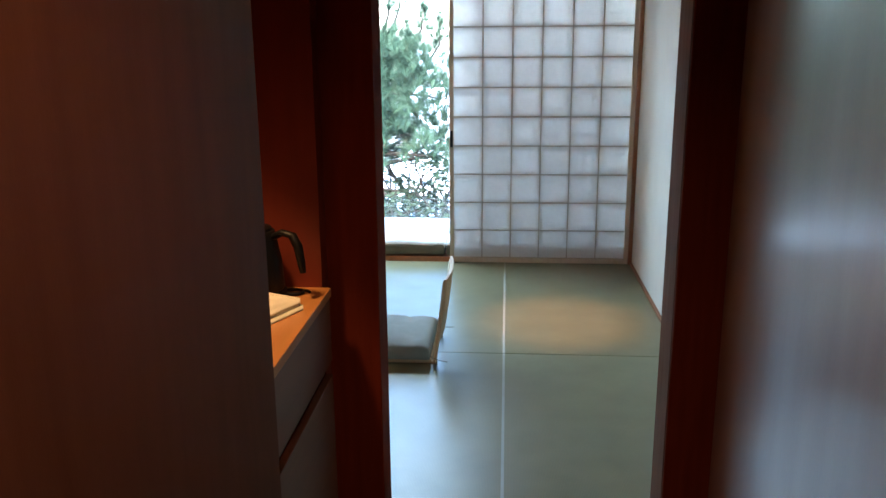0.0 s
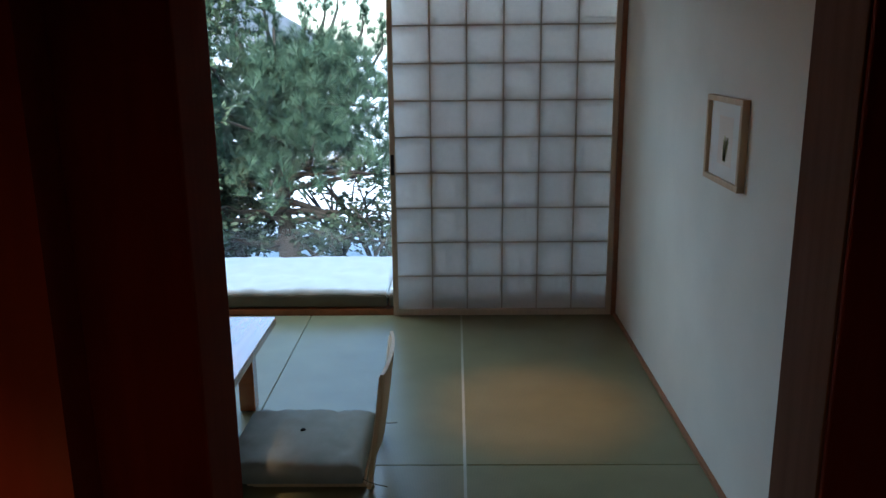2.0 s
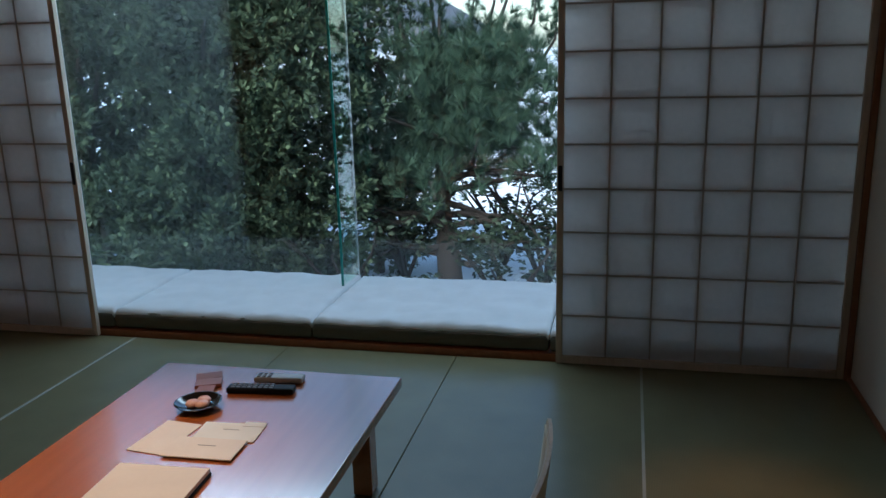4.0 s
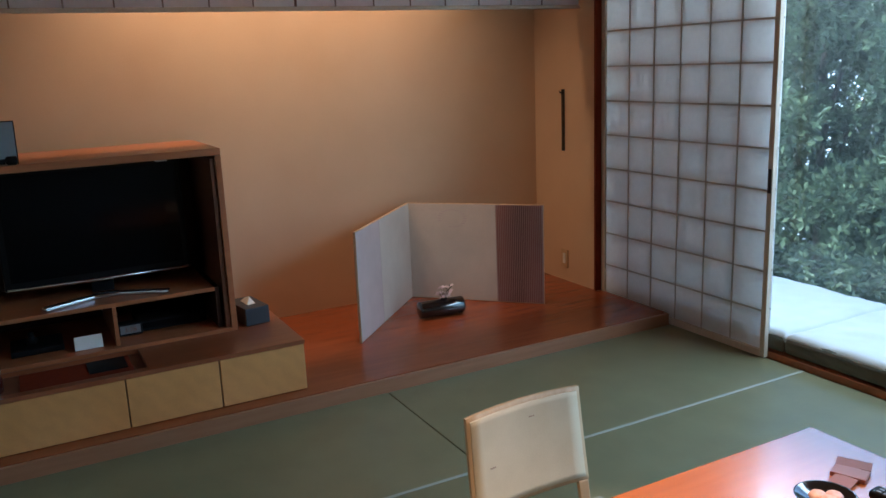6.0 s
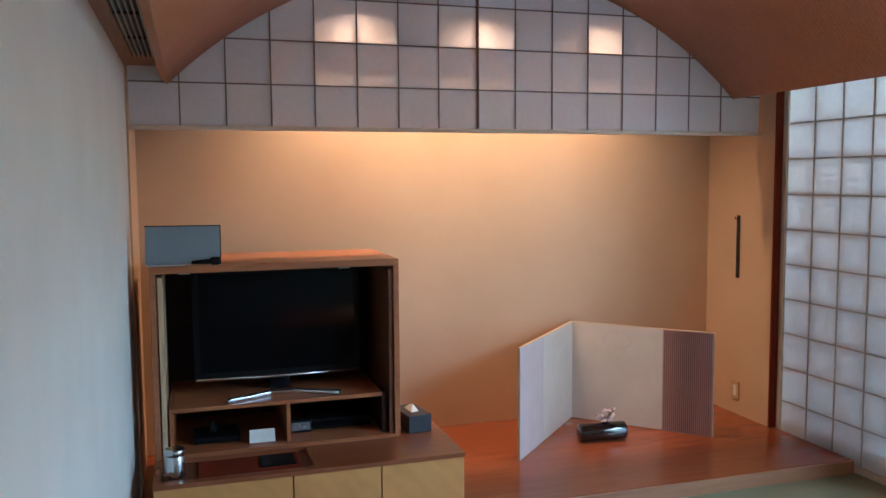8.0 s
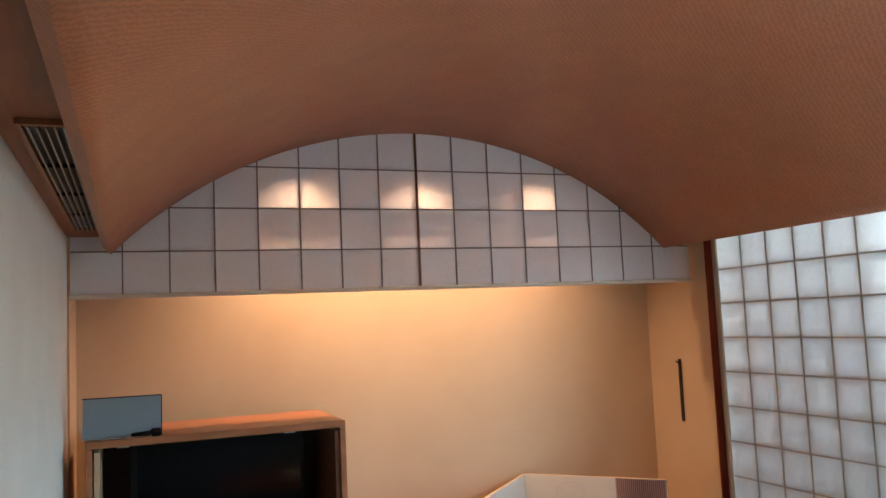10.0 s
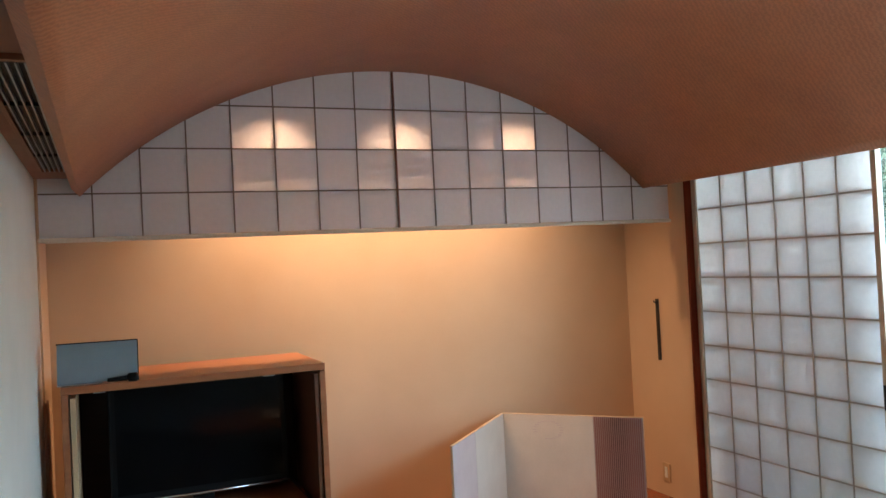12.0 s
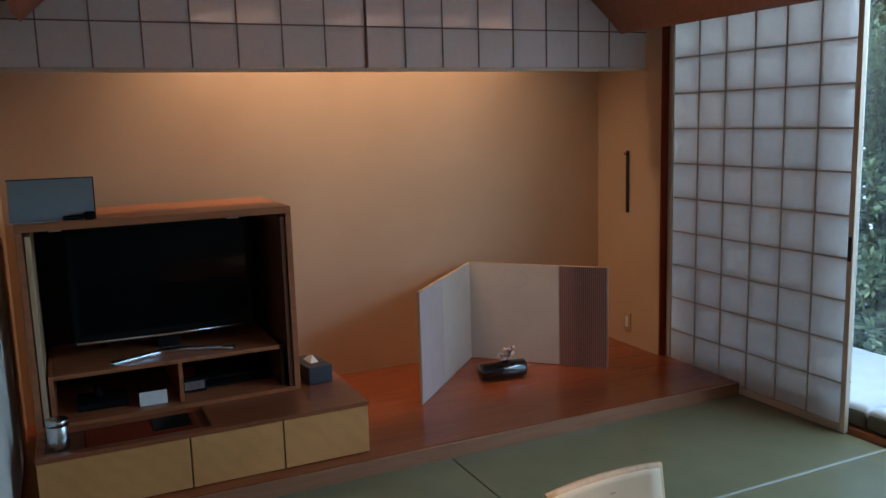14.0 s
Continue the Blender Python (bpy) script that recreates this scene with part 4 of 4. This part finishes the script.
zaisu((-0.46, 4.52, 0.003), 180, "pale bentwood legless floor chair with cream back pad", M_CREAM)
zaisu((-1.965, 4.405, 0.003), 3, "pale bentwood legless floor chair with cream back pad", M_CREAM)
for (x, y, a) in ((-0.545, 4.53, 180), (-1.86, 4.405, 3)):
    cu = thing("floor_cushion", (x, y, 0.028, 0, 0, a), "grey-green square cushion with a centre tuft on the chair seat", "cushion", "floor cushions")
    part("pad", cushion_bm(-0.26, 0.26, -0.25, 0.25, 0.0, 0.075, 0.028, x), M_SEAT, cu)
    part("tuft", lathe([(0.008, 0.095), (0.012, 0.101), (0.006, 0.107)], 10), M_BLACK, cu, "dark thread tuft")
    for s in (-1, 1):
        part("tassel", tube([(-0.25, s * 0.24, 0.03), (-0.28, s * 0.255, 0.02), (-0.31, s * 0.25, 0.006), (-0.35, s * 0.262, 0.004)], 0.002, 5), M_TWINE, cu)

# ---- garden ----
GZ = -1.6
gb = bmesh.new()
bmesh.ops.create_grid(gb, x_segments=60, y_segments=60, size=300)
for v in gb.verts:
    v.co.z = GZ + (0.15 * noise.noise(v.co * 0.3) if 8 < v.co.y < 60 else 0)
tagged(part("ground", gb, M_SNOW), "snow-covered garden ground", "ground", kind="structure")


def cards(name, points, shape, material, parent=None):
    """Many small leaves as one mesh; points: (place, direction, size)."""
    verts, faces = [], []
    for p, q, s in points:
        k = len(verts)
        verts += [p + q @ (Vector(c) * s) for c in shape]
        faces.append(tuple(range(k, k + len(shape))))
    me = bpy.data.meshes.new(name)
    me.from_pydata(verts, [], faces)
    me.materials.append(material)
    ob = new(name, me)
    ob.parent = parent
    return ob


LEAF = ((0, 0, 0), (0.5, -0.22, 0.04), (1.0, 0, 0), (0.5, 0.22, 0.04))
NEEDLE = ((0, -0.018, 0), (1, 0, 0), (0, 0.018, 0))


def shrub(x, y, h, r, seed, n):
    rg = random.Random(seed)
    t = thing("garden_tree", (x, y, GZ), "dense dark evergreen broadleaf tree outside the window", "tree", "evergreen trees outside")
    part("trunk", tube([(0, 0, -0.1), (0.05, 0.02, h * 0.3), (-0.05, 0.05, h * 0.6), (0, 0, h * 0.9)], [0.08, 0.06, 0.04, 0.012]), M_BARK, t)
    clumps = []
    for k in range(int(n / 130)):
        a, zz = rg.random() * 6.283, rg.random()
        rr = r * math.sqrt(rg.random()) * (0.6 + 0.4 * math.sin(math.pi * min(1, zz * 0.9 + 0.12)))
        clumps.append(Vector((rr * math.cos(a), rr * math.sin(a), 0.15 + zz * h)))
    pts = []
    for c in clumps:
        sz = rg.uniform(0.22, 0.46)
        for j in range(26):
            # a sprig: a few leaves fanned round one shoot on the clump's skin
            d = Vector((rg.gauss(0, 1), rg.gauss(0, 1), rg.gauss(0.35, 0.8))).normalized()
            o = c + Vector((d.x, d.y, d.z * 0.75)) * sz * rg.uniform(0.55, 1.0)
            shoot = (d + Vector((0, 0, 0.35))).normalized().to_track_quat("X", "Z")
            for i in range(6):
                q = shoot @ Euler((i * 1.05 + rg.uniform(-.3, .3), 0, 0)).to_quaternion() @ Euler((0, 0, rg.uniform(0.4, 1.15))).to_quaternion()
                pts.append((o, q, rg.uniform(0.07, 0.125)))
    cards("crown", pts, LEAF, M_LEAF, t)
    for k in range(6):
        c = clumps[k * 7 % len(clumps)]
        part("limb", tube([(0, 0, c.z * 0.5), (c.x * 0.5, c.y * 0.5, c.z * 0.8), c], [0.03, 0.02, 0.006], 6), M_BARK, t)
    return t


# trees from x 1.3 to 5.6 are unseen, added to darken the fin's reflection
for k, (x, y, h, r, n) in enumerate(((-7.4, 11.2, 4.6, 1.2, 7000), (-5.9, 10.6, 4.4, 1.15, 9000), (-4.7, 10.9, 4.1, 1.0, 9000), (-3.75, 11.3, 3.9, 0.85, 8000),
                                     (1.3, 12.8, 3.5, 1.1, 4500), (3.4, 13.0, 3.9, 1.3, 4500), (5.6, 12.4, 4.2, 1.4, 4500), (-9.2, 11.5, 5.0, 1.4, 5000), (-5.2, 12.6, 4.6, 1.2, 6000), (-3.4, 13.2, 3.9, 0.9, 4500), (-7.0, 13.2, 5.0, 1.5, 5000))):
    shrub(x, y, h, r, 20 + k, n * 3)


def tufts(rg, centres, per, length, blob):
    pts = []
    for c in centres:
        for k in range(per):
            o = c + Vector((rg.gauss(0, 1), rg.gauss(0, 1), rg.gauss(0, 0.7))) * blob
            up = Vector((rg.gauss(0, 0.7), rg.gauss(0, 0.7), 0.9)).normalized()
            base = up.to_track_quat("X", "Z")
            for j in range(52):
                q = base @ Euler((rg.random() * 6.28, 0, 0)).to_quaternion() @ Euler((0, 0, rg.uniform(0.1, 0.85))).to_quaternion()
                pts.append((o + up * rg.random() * 0.06, q, length * rg.uniform(0.7, 1.2)))
    return pts


def pine():
    rg = random.Random(5)
    t = thing("pine_tree", (-2.2, 12.3, GZ), "old garden pine with a dark crooked trunk and blue-green needle clumps", "tree")
    part("trunk", tube([(0.05, 0, -0.2), (0.0, 0, 0.7), (-0.06, 0.05, 1.4), (0.10, 0.1, 2.0), (0.30, 0.5, 2.7), (0.48, 1.2, 3.3), (0.55, 1.7, 3.75)], [0.17, 0.15, 0.13, 0.11, 0.08, 0.04, 0.01], 10), M_BARK, t)
    ends = []
    for k in range(46):
        a = k * 2.399
        z = 1.45 + 1.70 * (k / 46)
        ln = (1.65 - 0.75 * (k / 46)) * rg.uniform(0.65, 1.1)
        d = Vector((math.cos(a), math.sin(a) * 0.8, 0))
        s = Vector((0.0 + 0.35 * k / 46, 0.7 * k / 46, z - 0.1))
        mid = s + d * ln * 0.5 + Vector((rg.uniform(-.15, .15), rg.uniform(-.1, .1), rg.uniform(-0.12, 0.18)))
        e = s + d * ln + Vector((0, 0, rg.uniform(-0.05, 0.35)))
        part("limb", tube([s, mid, e], [0.045, 0.03, 0.010], 6), M_BARK, t)
        ends += [(s + mid) / 2 + Vector((0, 0, 0.15)), e, (mid + e) / 2 + Vector((rg.uniform(-.2, .2), rg.uniform(-.2, .2), 0.08)), e + Vector((rg.uniform(-.3, .3), rg.uniform(-.3, .3), rg.uniform(0, .25))), mid + Vector((rg.uniform(-.3, .3), rg.uniform(-.3, .3), 0.15))]
    cards("crown", tufts(rg, ends, 9, 0.19, 0.19), NEEDLE, M_NEEDLE, t)
    for k, (x, y, z) in enumerate(((0.55, 1.7, 3.72), (0.15, 1.2, 3.45), (0.95, 1.3, 3.4), (-0.7, 0.6, 3.45), (-1.1, 0.2, 3.3), (-0.35, 0.9, 3.75), (0.5, 0.8, 3.6), (-1.4, 0.4, 3.05), (-0.1, 0.3, 3.4), (1.25, 1.0, 3.15))):
        st = part("leader", tube([(x * 0.7, y * 0.8, z - 0.6), (x, y, z), (x + 0.02, y, z + 0.32)], [0.03, 0.018, 0.006], 6), M_BARK, t)
        cards("needles", tufts(rg, [Vector((x, y, z + 0.07 * j)) for j in range(6)], 4, 0.14, 0.05), NEEDLE, M_NEEDLE, st)
    for k in range(12):
        # bare crooked lower limbs with a few leaf sprays at their ends
        side = -1 if k % 2 else 1
        p = Vector((0.0, 0.0, 0.45 + 0.075 * k))
        pts = [p]
        for j in range(6):
            p = p + Vector((side * rg.uniform(0.10, 0.34), rg.uniform(-0.22, 0.12), rg.uniform(-0.10, 0.17)))
            pts.append(p)
        lb = part("limb", tube(pts, [0.05, 0.042, 0.034, 0.028, 0.02, 0.014, 0.006], 6), M_BARK, t)
        spray = []
        for q in pts[3:]:
            for j in range(9):
                o = q + Vector((rg.gauss(0, 0.11), rg.gauss(0, 0.11), rg.gauss(0.03, 0.06)))
                spray.append((o, Euler((rg.random() * 6, rg.uniform(-.6, .6), rg.random() * 6)).to_quaternion(), rg.uniform(0.08, 0.13)))
        cards("leaves", spray, LEAF, M_LEAFSHADE, lb)
    low = [Vector((rg.uniform(-1.3, 1.5), rg.uniform(-0.5, 0.7), rg.uniform(1.25, 1.6))) for k in range(9)]
    cards("dry_needles", tufts(rg, low, 6, 0.09, 0.12), NEEDLE, M_DRYLEAF, t)


pine()


def bush(x, y, h, r, seed):
    rg = random.Random(seed)
    t = thing("garden_shrub", (x, y, GZ), "low dark shrub with bare crooked twigs over snow", "shrub", "low shrubs outside")
    for k in range(9):
        a = rg.random() * 6.283
        d = Vector((math.cos(a), math.sin(a), 0)) * r
        p = [Vector((0, 0, 0)), d * 0.4 + Vector((0, 0, h * 0.5)), d * 0.7 + Vector((rg.uniform(-.1, .1), 0, h * 0.72)), d + Vector((0, 0, h * rg.uniform(0.7, 1.0)))]
        part("branch", tube(p, [0.03, 0.02, 0.014, 0.005], 6), M_BARK, t)
    pts = []
    for k in range(34):
        c = Vector((rg.gauss(0, r * 0.55), rg.gauss(0, r * 0.4), h * rg.uniform(0.3, 1.05)))
        for j in range(26):
            d = Vector((rg.gauss(0, .08), rg.gauss(0, .08), rg.gauss(0, .05)))
            pts.append((c + d, Euler((rg.random() * 6, rg.uniform(-.5, .5), rg.random() * 6)).to_quaternion(), rg.uniform(0.07, 0.12)))
    cards("leaves", pts, LEAF, M_LEAFSHADE, t)


for k, (x, y, h, r) in enumerate(((-3.1, 10.9, 1.35, 0.7), (-1.25, 11.0, 1.15, 0.6), (-0.5, 11.6, 1.5, 0.8), (-6.6, 9.9, 1.2, 0.9), (-4.6, 9.8, 1.1, 0.9), (0.6, 11.4, 1.6, 0.9), (-1.0, 12.6, 1.7, 0.9), (-2.9, 12.8, 1.5, 0.8), (-1.7, 13.8, 1.5, 0.9))):
    bush(x, y, h, r, 60 + k)


def house(x, y, w, d, h, rh, rz, label):
    t = thing("far_house", (x, y, GZ, 0, 0, rz), label, "house", "houses beyond the garden")
    part("wall", solid((-w / 2, w / 2, -d / 2, d / 2, -0.2, h)), M_HOUSE, t)
    rb = bmesh.new()
    vs = [rb.verts.new(p) for p in ((-w / 2 - .5, -d / 2 - .5, h), (w / 2 + .5, -d / 2 - .5, h), (w / 2 + .5, d / 2 + .5, h), (-w / 2 - .5, d / 2 + .5, h), (-w / 2 - .5, 0, h + rh), (w / 2 + .5, 0, h + rh))]
    for f in ((0, 1, 5, 4), (2, 3, 4, 5), (0, 4, 3), (1, 2, 5), (3, 2, 1, 0)):
        rb.faces.new([vs[k] for k in f])
    part("roof", rb, M_ROOF, t, "dark tiled roof")
    for k in range(3):
        wx = -w / 2 + w * (k + 0.5) / 3
        wi = part("window", solid((wx - 0.6, wx + 0.6, -d / 2 - 0.04, -d / 2 + 0.02, h - 2.0, h - 0.8)), M_DARKMETAL, t)
        part("pane", solid((wx - 0.55, wx + 0.55, -d / 2 - 0.05, -d / 2 - 0.041, h - 1.95, h - 0.85)), M_TVSCREEN, wi)


house(-9.2, 33, 8, 6, 3.4, 2.0, 84, "grey rendered house with a dark pitched roof beyond the trees")
